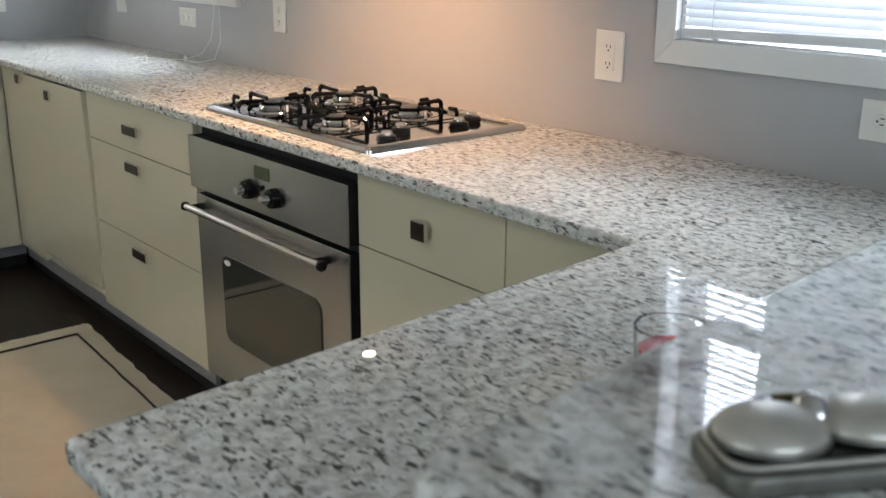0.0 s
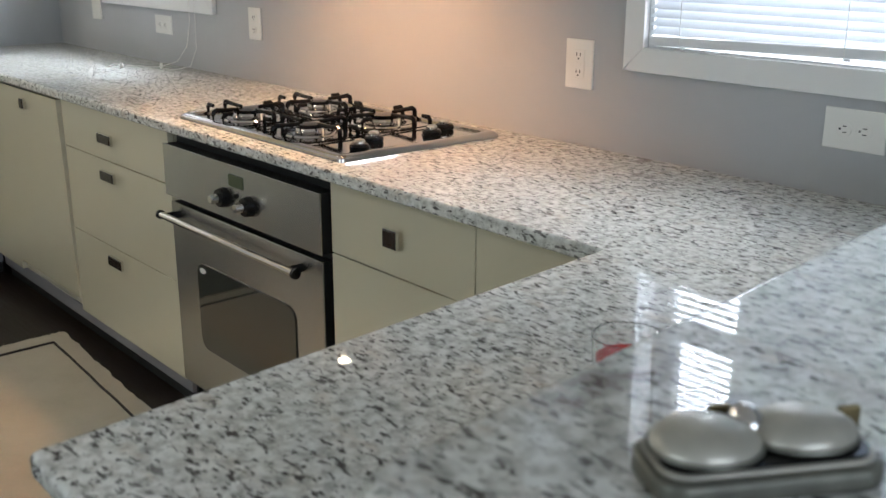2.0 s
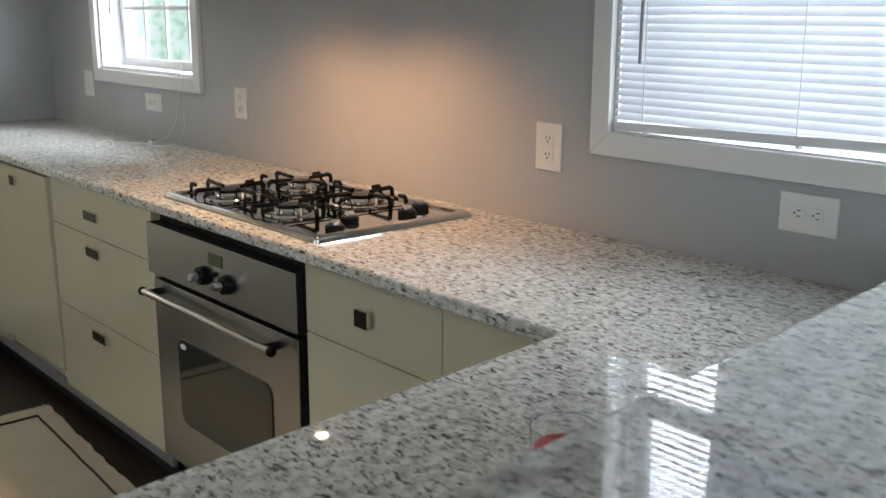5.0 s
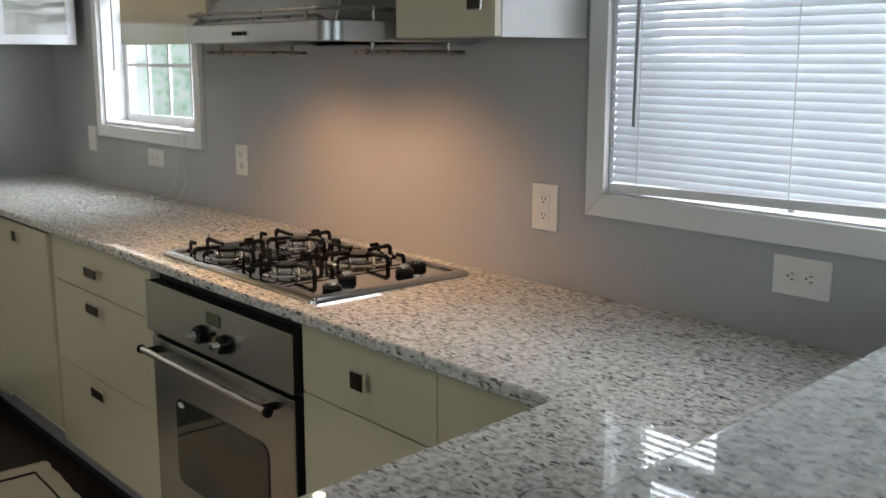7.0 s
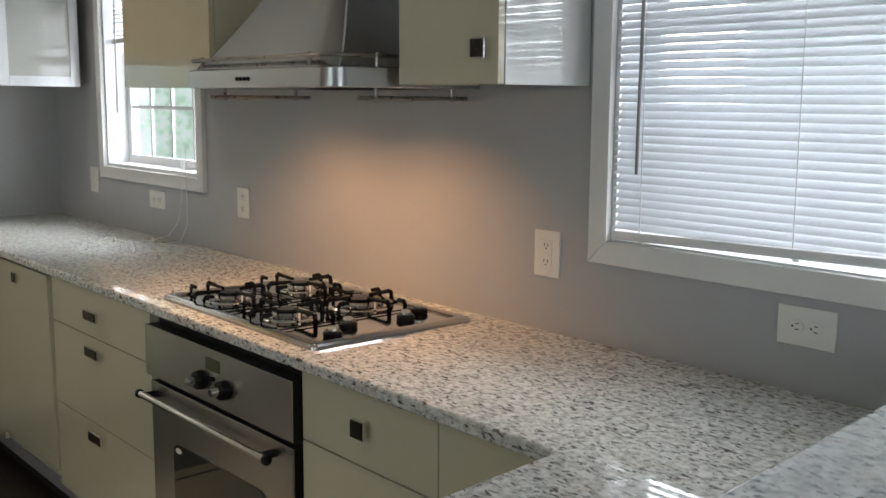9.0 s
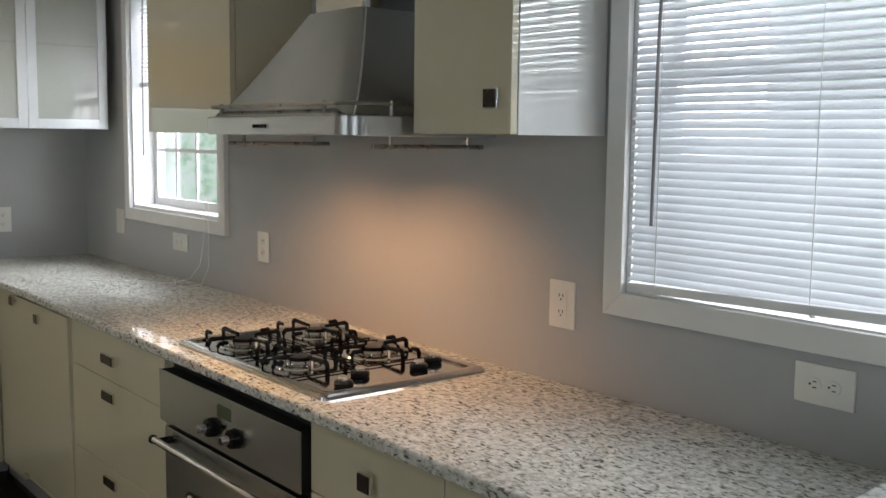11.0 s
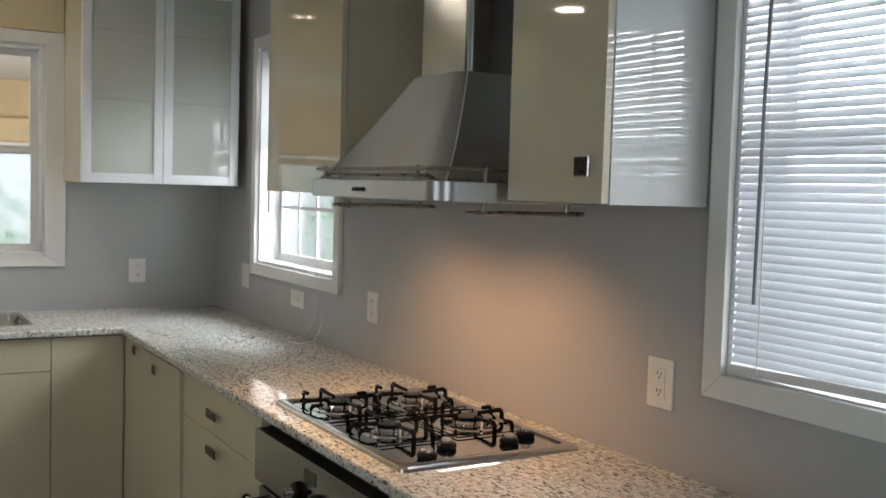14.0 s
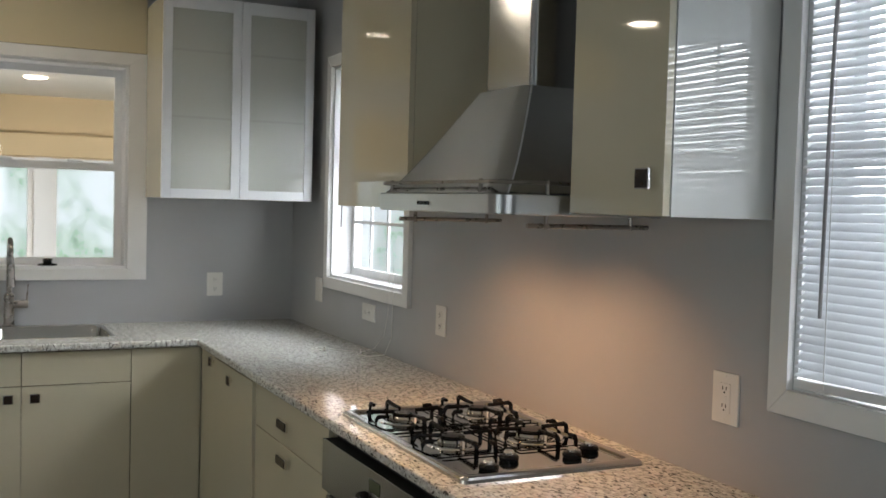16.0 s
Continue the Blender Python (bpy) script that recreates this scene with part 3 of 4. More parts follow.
# ---- cabinets ----


def grip(root, x, y, z, w, h, facing="y"):
    """A square or oblong pull: chrome block on a stem with a dark inlaid face."""
    if facing == "y":
        p = part("pull", box(x - w / 2, x + w / 2, y - 0.024, y - 0.014, z - h / 2, z + h / 2, 0.0015), CHROME, root, "chrome pull")
        part("inlay", box(x - w / 2 + 0.003, x + w / 2 - 0.003, y - 0.0265, y - 0.0235, z - h / 2 + 0.003, z + h / 2 - 0.003, 0.001), DARKFACE, p, "dark inlaid face")
        part("stem", rod((x, y, z), (x, y - 0.015, z), 0.006, 10), CHROME, p)
    else:
        p = part("pull", box(y + 0.014, y + 0.024, x - w / 2, x + w / 2, z - h / 2, z + h / 2, 0.0015), CHROME, root, "chrome pull")
        part("inlay", box(y + 0.0235, y + 0.0265, x - w / 2 + 0.003, x + w / 2 - 0.003, z - h / 2 + 0.003, z + h / 2 - 0.003, 0.001), DARKFACE, p, "dark inlaid face")
        part("stem", rod((y, x, z), (y + 0.015, x, z), 0.006, 10), CHROME, p)


FY = -0.625      # face of the fronts along the north wall
KZ0, KZ1 = 0.105, 0.878
G = 0.0016


def base_unit(x0, x1, fronts, label, pulls=(), names="drawer_front"):
    root = thing("base_cabinet", ((x0 + x1) / 2, -0.3, 0.0), label, "cabinet", "base cabinets")
    part("body", box(x0 + 0.0005, x1 - 0.0005, FY + 0.021, -0.002, KZ0, KZ1), CARCASS, root)
    for z0, z1 in fronts:
        part(names, box(x0 + G, x1 - G, FY, FY + 0.019, z0 + G, z1 - G, 0.0012), CREAM, root)
    for x, z, w, h in pulls:
        grip(root, x, FY, z, w, h)
    return root


base_unit(-0.815, -0.008, [(0.103, 0.421), (0.421, 0.718), (0.718, 0.878)], "glossy cream cabinet with three drawers beside the oven",
          [(-0.420, 0.384, 0.100, 0.034), (-0.420, 0.674, 0.100, 0.034), (-0.418, 0.797, 0.100, 0.034)])
base_unit(0.808, 1.300, [(0.103, 0.709), (0.709, 0.878)], "glossy cream cabinet with two drawers beside the oven", [(1.056, 0.800, 0.046, 0.042)])
base_unit(1.300, 1.66, [(0.103, 0.878)], "plain glossy cream corner filler cabinet", names="panel")
# tall door unit, its front hanging a little askew
dish = thing("base_cabinet", (-1.12, -0.3, 0.0), "glossy cream cabinet with one tall front hanging askew", "cabinet", "base cabinets")
part("body", box(-1.4345, -0.8165, FY + 0.021, -0.002, KZ0, KZ1), CARCASS, dish)
leaf = box(-1.430, -0.822, FY - 0.004, FY + 0.015, 0.148, 0.872, 0.0012)
for v in leaf.verts:
    v.co.x -= 0.015 * (v.co.z - 0.118) / 0.756
    v.co.y -= 0.006 * (v.co.z - 0.118) / 0.756
tall = part("door", leaf, CREAM, dish)
# black strip puts the gap's shade into colour, over the cream body
part("shadow_gap", box(-0.850, -0.8165, FY + 0.0155, FY + 0.0205, 0.12, 0.872), SHADOWGAP, dish, "black strip painted as the shade beside the askew front")
grip(dish, -1.145, FY - 0.003, 0.824, 0.040, 0.040)
slim = thing("base_cabinet", (-1.57, -0.3, 0.0), "narrow glossy cream corner cabinet with a small pull", "cabinet", "base cabinets")
part("body", box(-1.735, -1.4355, FY + 0.021, -0.002, KZ0, KZ1), CARCASS, slim)
part("door", box(-1.733, -1.437, FY, FY + 0.019, 0.107, 0.876, 0.0012), CREAM, slim)
grip(slim, -1.475, FY, 0.850, 0.040, 0.040)
# plinths
for x0, x1 in ((-1.735, -0.008), (0.808, 1.66)):
    p = thing("plinth", ((x0 + x1) / 2, -0.57, 0), "grey foil plinth strip over a black recessed kickboard", "plinth")
    part("strip", box(x0, x1, -0.605, -0.590, 0.052, 0.103, 0.001), TOE, p)
    part("kickboard", box(x0, x1, -0.585, -0.570, 0.0, 0.104), SHADOWGAP, p, "black kickboard")
p = thing("plinth", (-1.79, -1.8, 0), "grey foil plinth strip over a black recessed kickboard", "plinth")
part("strip", box(-1.785, -1.77, -3.0, -0.60, 0.052, 0.103, 0.001), TOE, p)
part("kickboard", box(-1.81, -1.795, -3.0, -0.60, 0.0, 0.104), SHADOWGAP, p, "black kickboard")

# west run, under the sink
FX = -1.738


def west_unit(y0, y1, fronts, label, pulls=(), floor_only=False):
    root = thing("base_cabinet", (-2.1, (y0 + y1) / 2, 0.0), label, "cabinet", "base cabinets")
    top = 0.66 if floor_only else KZ1
    part("body", box(XL + 0.002, FX - 0.021, y0 + 0.0005, y1 - 0.0005, KZ0, top), CARCASS, root)
    for a, b, z0, z1, name in fronts:
        part(name, box(FX - 0.019, FX, a + G, b - G, z0 + G, z1 - G, 0.0012), CREAM, root)
    for y, z in pulls:
        grip(root, y, FX, z, 0.040, 0.040, "x")
    return root


west_unit(-0.932, -0.610, [(-0.932, -0.627, 0.103, 0.878, "panel")], "plain cream corner panel cabinet under the worktop")
west_unit(-1.825, -0.932, [(-1.378, -0.932, 0.735, 0.878, "false_front"), (-1.378, -0.932, 0.103, 0.735, "door"), (-1.825, -1.378, 0.735, 0.878, "false_front"),
                           (-1.825, -1.378, 0.103, 0.735, "door")], "cream two-door sink cabinet with false drawer fronts", [(-1.325, 0.685), (-1.43, 0.685)], True)
west_unit(-2.6, -1.825, [(-2.6, -1.825, 0.103, 0.878, "door")], "plain cream cabinet beside the sink")
# peninsula cabinet, facing the kitchen
pen = thing("base_cabinet", (1.95, -1.1, 0), "cream cabinet under the granite peninsula", "cabinet", "base cabinets")
part("body", slab([(1.69, -0.655), (2.17, -0.655), (2.17, -1.58), (1.765, -1.58)], 0.0, KZ1), CARCASS, pen)

# upper cabinets


def wall_unit(x0, x1, z0, z1, label, pull=None, side=CREAM):
    root = thing("wall_cabinet", ((x0 + x1) / 2, -0.15, z0), label, "cabinet", "upper cabinets")
    part("body", box(x0, x1 - 0.0165, -0.284, -0.002, z0, z1, 0.001), CREAM, root)
    part("side_panel", box(x1 - 0.016, x1, -0.284, -0.002, z0, z1, 0.001), side, root, "" if side == CREAM else "glossy white side panel")
    part("door", box(x0 + G, x1 - G, -0.305, -0.286, z0 + 0.002, z1 - 0.002, 0.0012), CREAM, root)
    if pull:
        grip(root, pull[0], -0.305, pull[1], 0.045, 0.045)
    return root


wall_unit(-0.862, -0.204, 1.533, 2.485, "glossy cream upper cabinet overlapping the window")
wall_unit(0.766, 1.121, 1.535, 2.485, "glossy cream upper cabinet with a white side and a square pull", (1.074, 1.615), WHITEGLOSS)
glassy = thing("wall_cabinet", (-2.2, -0.41, 1.545), "white-framed upper cabinet with two frosted glass doors", "cabinet", "upper cabinets")
part("body", box(XL + 0.002, -1.972, -0.776, -0.050, 1.545, 2.485, 0.001), CREAM, glassy)
for y0, y1 in ((-0.776, -0.412), (-0.410, -0.050)):
    bm = box(-1.970, -1.950, y0, y0 + 0.042, 1.546, 2.484, 0.001)
    for q in ((y1 - 0.042, y1, 1.546, 2.484), (y0 + 0.042, y1 - 0.042, 1.546, 1.590), (y0 + 0.042, y1 - 0.042, 2.425, 2.484)):
        box(-1.970, -1.950, *q, 0.001, bm=bm)
    d = part("door", bm, ALU, glassy, "white aluminium door frame")
    part("pane", box(-1.966, -1.956, y0 + 0.042, y1 - 0.042, 1.590, 2.425), FROST, d, "frosted glass pane")
    for sz in (1.920, 2.230):
        part("shelf_line", box(-1.9562, -1.9552, y0 + 0.043, y1 - 0.043, sz, sz + 0.010), FROSTEDGE, d, "pale shelf edge behind the frosted glass")
panel = box(XL + 0.001, XL + 0.022, -2.62, -0.778, 2.257, ZC, 0.001)
whole("valance_panel", panel, WARMLITCREAM, "glossy cream valance panel over the sink window, warm light put into its colour", "panel")

# ---- oven ----
oven = thing("oven", (0.40, -0.6, 0.10), "stainless built-in oven with dark glass door under the cooktop", "oven")
part("body", box(0.0, 0.805, -0.600, -0.01, 0.10, 0.872), SHADOWGAP, oven, "black oven casing")
part("panel_box", box(0.006, 0.796, -0.6425, -0.601, 0.702, 0.848), SHADOWGAP, oven, "black housing behind the control panel")
part("control_panel", box(0.004, 0.798, -0.648, -0.643, 0.700, 0.850, 0.002), OVENSTEEL, oven, "brushed steel control panel")
door = part("door", box(0.004, 0.780, -0.634, -0.628, 0.118, 0.678, 0.0025), OVENSTEEL, oven, "brushed steel oven door")
part("door_core", box(0.006, 0.779, -0.6275, -0.603, 0.120, 0.676), SHADOWGAP, door, "black core of the oven door")
win = slab(rounded(0.145, 0.655, 0.265, 0.527, 0.035, 6), 0, 0.004, 0.001, 2)
win.transform(Matrix(((1, 0, 0, 0), (0, 0, -1, -0.6335), (0, 1, 0, 0), (0, 0, 0, 1))))
glass = part("window", win, OVENGLASS, door, "dark glass oven window")
badge = slab([(0.180 + 0.016 * math.cos(a), 0.507 + 0.008 * math.sin(a)) for a in (2 * math.pi * k / 24 for k in range(24))], 0, 0.002)
badge.transform(Matrix(((1, 0, 0, 0), (0, 0, -1, -0.6375), (0, 1, 0, 0), (0, 0, 0, 1))))
part("badge", badge, PLATE, door, "small oval maker's badge")
handle = part("handle", rod((0.012, -0.672, 0.643), (0.720, -0.672, 0.643), 0.0105, 18, bevel=0.002), CHROME, door, "polished steel towel-bar handle")
for hx in (0.04, 0.69):
    part("handle_bracket", rod((hx, -0.634, 0.643), (hx, -0.672, 0.643), 0.011, 14), BLACK, door, "black handle bracket")
for hx in (0.006, 0.718):
    part("handle_cap", rod((hx - 0.004, -0.672, 0.643), (hx + 0.008, -0.672, 0.643), 0.0135, 18, bevel=0.002), BLACK, door)
for kx in (0.352, 0.480):
    k = part("control_knob", rod((kx, -0.648, 0.757), (kx, -0.668, 0.757), 0.027, 28, 0.024, bevel=0.002), BLACK, oven, "black control knob")
    part("knob_grip", rod((kx, -0.668, 0.757), (kx, -0.692, 0.757), 0.013, 20, 0.012, bevel=0.002), CHROME, k, "steel grip")
part("display", box(0.380, 0.452, -0.6505, -0.647, 0.793, 0.826, 0.001), DISPLAY, oven, "small green-grey clock display")
part("button", rod((0.416, -0.648, 0.772), (0.418, -0.653, 0.772), 0.006, 12), BLACK, oven)

# ---- cooktop ----
hob = thing("cooktop", (0.405, -0.34, CT), "stainless four-burner gas cooktop with black iron grates", "cooktop")
rim = loft([[(x, y, z) for x, y in rounded(0.004 + i, 0.806 - i, -0.593 + i, -0.083 - i, 0.016, 4)] for i, z in ((0, CT + 0.0005), (0.001, CT + 0.008), (0.005, CT + 0.013), (0.012, CT + 0.0155), (0.024, CT + 0.0155), (0.029, CT + 0.0125), (0.034, CT + 0.0078))])
part("tray", rim, TRAY, hob, "satin steel tray with a raised rim")
BURNERS = [(0.165, -0.455, 0.046), (0.165, -0.215, 0.036), (0.475, -0.455, 0.040), (0.475, -0.215, 0.052)]
BZ = CT + 0.0078
for bx, by, br in BURNERS:
    well = part("burner_bowl", lathe((bx, by, BZ), [(br * 1.75, 0.0), (br * 1.7, 0.003), (br * 1.45, 0.004), (br * 1.2, 0.002), (br * 1.15, 0.0005)], 28), CHROME, hob, "polished spill bowl")
    head = part("burner_head", lathe((bx, by, BZ), [(br * 0.98, 0.002), (br, 0.010), (br * 0.92, 0.016), (br * 0.5, 0.017)], 28), TRAY, hob, "aluminium burner head")
    part("burner_cap", lathe((bx, by, BZ + 0.0165), [(br * 0.80, 0.0), (br * 0.82, 0.004), (br * 0.74, 0.008), (br * 0.2, 0.009)], 28), IRON, head, "black burner cap")
    part("igniter", rod((bx + br * 1.1, by + 0.01, BZ + 0.002), (bx + br * 1.1, by + 0.01, BZ + 0.016), 0.003, 8), PLATE, hob)
    hx, hy = 0.135, 0.112
    support = part("grate", tube([(bx - hx, by - hy, BZ + 0.004), (bx + hx, by - hy, BZ + 0.004)], 0.0019, 6), IRON, hob, "black iron grate")
    for a, b in (((-hx, hy), (hx, hy)), ((-hx, -hy), (-hx, hy)), ((hx, -hy), (hx, hy))):
        part("grate_bar", tube([(bx + a[0], by + a[1], BZ + 0.004), (bx + b[0], by + b[1], BZ + 0.004)], 0.0019, 6), IRON, support)
    for ux, uy, reach in ((1, 0, hx), (-1, 0, hx), (0, 1, hy), (0, -1, hy)):
        pts = [(reach, 0.001), (reach, 0.019), (reach - 0.002, 0.026), (reach - 0.009, 0.030), (reach - 0.032, 0.029), (reach - 0.058, 0.0275), (reach * 0.30, 0.0275)]
        finger = tube([(bx + ux * d, by + uy * d, BZ + h) for d, h in pts], [0.0068, 0.0064, 0.0068, 0.0072, 0.0060, 0.0058, 0.0050], 8)
        part("grate_finger", finger, IRON, support)
    for ux, uy in ((1, 0), (-1, 0), (0, 1), (0, -1)):
        px, py = -uy, ux
        reach = hx if ux else hy
        off = 0.055
        pts = [(reach, 0.001), (reach, 0.019), (reach - 0.006, 0.0265), (reach - 0.030, 0.0265)]
        finger = tube([(bx + ux * d + px * off, by + uy * d + py * off, BZ + h) for d, h in pts], [0.0060, 0.0060, 0.0066, 0.0056], 8)
        part("grate_finger", finger, IRON, support)
for kx, ky in ((0.740, -0.490), (0.676, -0.399), (0.702, -0.231), (0.661, -0.152)):
    k = part("gas_knob", lathe((kx, ky, BZ), [(0.0225, 0.0), (0.0245, 0.003), (0.0250, 0.010), (0.0215, 0.0155), (0.016, 0.017)], 24), BLACK, hob, "black gas knob")
    part("knob_cap", lathe((kx, ky, BZ + 0.0168), [(0.0145, 0.0), (0.0145, 0.005), (0.0115, 0.0095), (0.004, 0.010)], 20), CHROME, k, "chrome knob cap")

# ---- range hood ----
hood = thing("range_hood", (0.385, -0.25, 1.53), "stainless chimney range hood with a gallery rail", "range hood")
HX0, HX1, HY = -0.036, 0.742, -0.487


def hood_ring(x0, x1, y, z, r):
    """Outline at one height: front corners rounded, the back straight at the wall."""
    out = [(x1, -0.012, z), (x0, -0.012, z)]
    out += [(x0 + r - r * math.cos(radians(a)), y + r - r * math.sin(radians(a)), z) for a in range(0, 91, 15)]
    out += [(x1 - r + r * math.sin(radians(a)), y + r - r * math.cos(radians(a)), z) for a in range(0, 91, 15)]
    return out


weighted(part("band", loft([hood_ring(HX0 + i, HX1 - i, HY + i, z, 0.055) for i, z in ((0.010, 1.540), (0.010, 1.528), (0.003, 1.528), (0, 1.531), (0, 1.576), (0.004, 1.579))]), STEEL, hood, "brushed steel front band"))


def canopy_ring(u):
    """Outline of the canopy at height share u: the front bends round to a crease on each side, the sides run straight back."""
    x0, x1 = 0.202 * u ** 0.8, 0.720 - 0.232 * u
    yc = -0.450 + 0.194 * u ** 0.9             # the creases
    r = 0.060 - 0.022 * u                      # radius of the bend before each crease
    z = 1.5795 + 0.2925 * u
    out = [(x1, -0.012, z), (x0, -0.012, z)]
    turn = [radians(7.0 * k) for k in range(10)]
    out += [(x0 + r * (math.sin(turn[-1]) - math.sin(a)), yc - r * (math.cos(a) - math.cos(turn[-1])), z) for a in reversed(turn)]
    out += [(x1 - r * (math.sin(turn[-1]) - math.sin(a)), yc - r * (math.cos(a) - math.cos(turn[-1])), z) for a in turn]
    return out


part("canopy", loft([canopy_ring(k / 14) for k in range(15)]), STEEL_UP, hood, "sloping brushed steel canopy")
# a bead along each fold, pale so that its colour carries the highlight
for side in (0, 1):
    crease = [(canopy_ring(u)[-1] if side else canopy_ring(u)[2]) for u in (k / 7 for k in range(8))]
    part("fold_seam_highlight", tube(crease, 0.0026, 8), ALU, hood, "folded seam of the canopy, its highlight put into a pale colour")
weighted(part("chimney", loft([hood_ring(0.210, 0.480, -0.250, z, 0.022) for z in (1.8725, 2.25, ZC - 0.001)]), CHIMNEYSTEEL, hood, "tall steel chimney"))
RX, RL, RY, RR = 0.728, -0.022, -0.476, 0.05
rail_pts = [(RL, -0.30, 1.607)] + [(RL + RR - RR * math.cos(radians(a)), RY + RR - RR * math.sin(radians(a)), 1.607) for a in range(0, 91, 15)]
rail_pts += [(RX - RR + RR * math.sin(radians(a)), RY + RR - RR * math.cos(radians(a)), 1.607) for a in range(0, 91, 15)] + [(RX, -0.05, 1.607)]
gallery = part("gallery_rail", tube(rail_pts, 0.0052, 10), NICKEL, hood, "thin steel gallery rail")
for px, py in ((RL, -0.36), (0.075, RY), (0.63, RY), (RX, -0.345), (RX, -0.10)):
    part("rail_post", rod((px, py, 1.577), (px, py, 1.615), 0.0055, 10), NICKEL, gallery)
part("rail_end_knob", rod((RL, -0.372, 1.612), (RL, -0.348, 1.612), 0.011, 14, bevel=0.002), BLACK, gallery, "dark rail end knob")
for ends, posts in ((((-0.005, -0.415), (-0.005, -0.062)), (0.15, 0.85)), (((0.715, -0.392), (0.715, -0.034)), (0.15, 0.85))):
    (ax, ay), (bx, by) = ends
    ur = part("utensil_rail", rod((ax, ay, 1.503), (bx, by, 1.503), 0.0062, 12), NICKEL, hood, "thin brass-toned utensil rail")
    for u in posts:
        qx, qy = ax + (bx - ax) * u, ay + (by - ay) * u
        part("rail_hanger", rod((qx, qy, 1.494), (qx, qy, 1.529), 0.0055, 10), NICKEL, ur)
for k in range(4):
    part("hood_button", rod((0.295 + 0.020 * k, -0.486, 1.552), (0.295 + 0.020 * k, -0.492, 1.552), 0.0055, 12), BLACK, hood)
part("filter", box(0.02, 0.69, -0.44, -0.06, 1.5365, 1.5395), TRAY, hood, "metal grease filter")
for hx in HALOGENS:
    part("halogen_lens", lathe((hx, -0.415, 1.5345), [(0.017, 0), (0.019, 0.003)], 20), HALOGEN, hood, "lit halogen lens")

# ---- sink and faucet ----
sink = thing("sink", (-2.085, -1.49, 0.72), "stainless undermount double sink in the granite worktop", "sink")
for y0, y1 in ((-1.475, -0.987), (-1.998, -1.495)):
    x0, x1 = -2.333, -1.902

    def level(i, z, r):
        return [(x, y, z) for x, y in rounded(x0 + i, x1 - i, y0 + i, y1 - i, r, 6)]

    rings = [level(-0.010, CT + 0.0006, 0.040), level(-0.008, CT + 0.0024, 0.040), level(0.004, CT + 0.0020, 0.045), level(0.008, CT - 0.006, 0.05),
             level(0.014, 0.76, 0.055), level(0.024, 0.720, 0.055), level(0.045, 0.706, 0.05)]
    bm = bmesh.new()
    loops = [[bm.verts.new(p) for p in ring] for ring in rings]
    n = len(loops[0])
    for q, w in zip(loops, loops[1:]):
        for k in range(n):
            bm.faces.new((q[k], q[(k + 1) % n], w[(k + 1) % n], w[k]))
    bm.faces.new(loops[-1])
    bowl = part("bowl", bm, BOWLSTEEL, sink, "brushed steel bowl", smooth=50)
    part("drain", lathe(((x0 + x1) / 2, (y0 + y1) / 2, 0.7065), [(0.045, 0), (0.045, 0.003), (0.03, 0.004)], 20), CHROME, bowl)
tap = thing("faucet", (-2.30, -1.40, CT), "brushed nickel gooseneck kitchen faucet with a side lever", "faucet")
FXX, FYY = -2.372, -1.40
part("base", lathe((FXX, FYY, CT), [(0.030, 0), (0.030, 0.006), (0.024, 0.012), (0.023, 0.15), (0.016, 0.16)], 22), NICKEL, tap)
neck = [(FXX, FYY, CT + 0.15), (FXX, FYY, CT + 0.34)] + [tuple(v) for v in arc((FXX + 0.075, FYY, CT + 0.34), 180, 0, 0.075, 12, ((1, 0, 0), (0, 0, 1)))] + [(FXX + 0.15, FYY, CT + 0.30)]
part("neck", tube(neck, 0.0125, 14), NICKEL, tap)
part("spray_head", rod((FXX + 0.15, FYY, CT + 0.31), (FXX + 0.152, FYY, CT + 0.20), 0.0165, 18, 0.019, bevel=0.003), NICKEL, tap)
part("lever_hub", rod((FXX, FYY, CT + 0.105), (FXX, FYY + 0.085, CT + 0.105), 0.019, 18, bevel=0.003), NICKEL, tap)
part("lever", tube([(FXX, FYY + 0.078, CT + 0.10), (FXX, FYY + 0.080, CT + 0.15), (FXX, FYY + 0.083, CT + 0.20)], 0.0045, 10), NICKEL, tap)

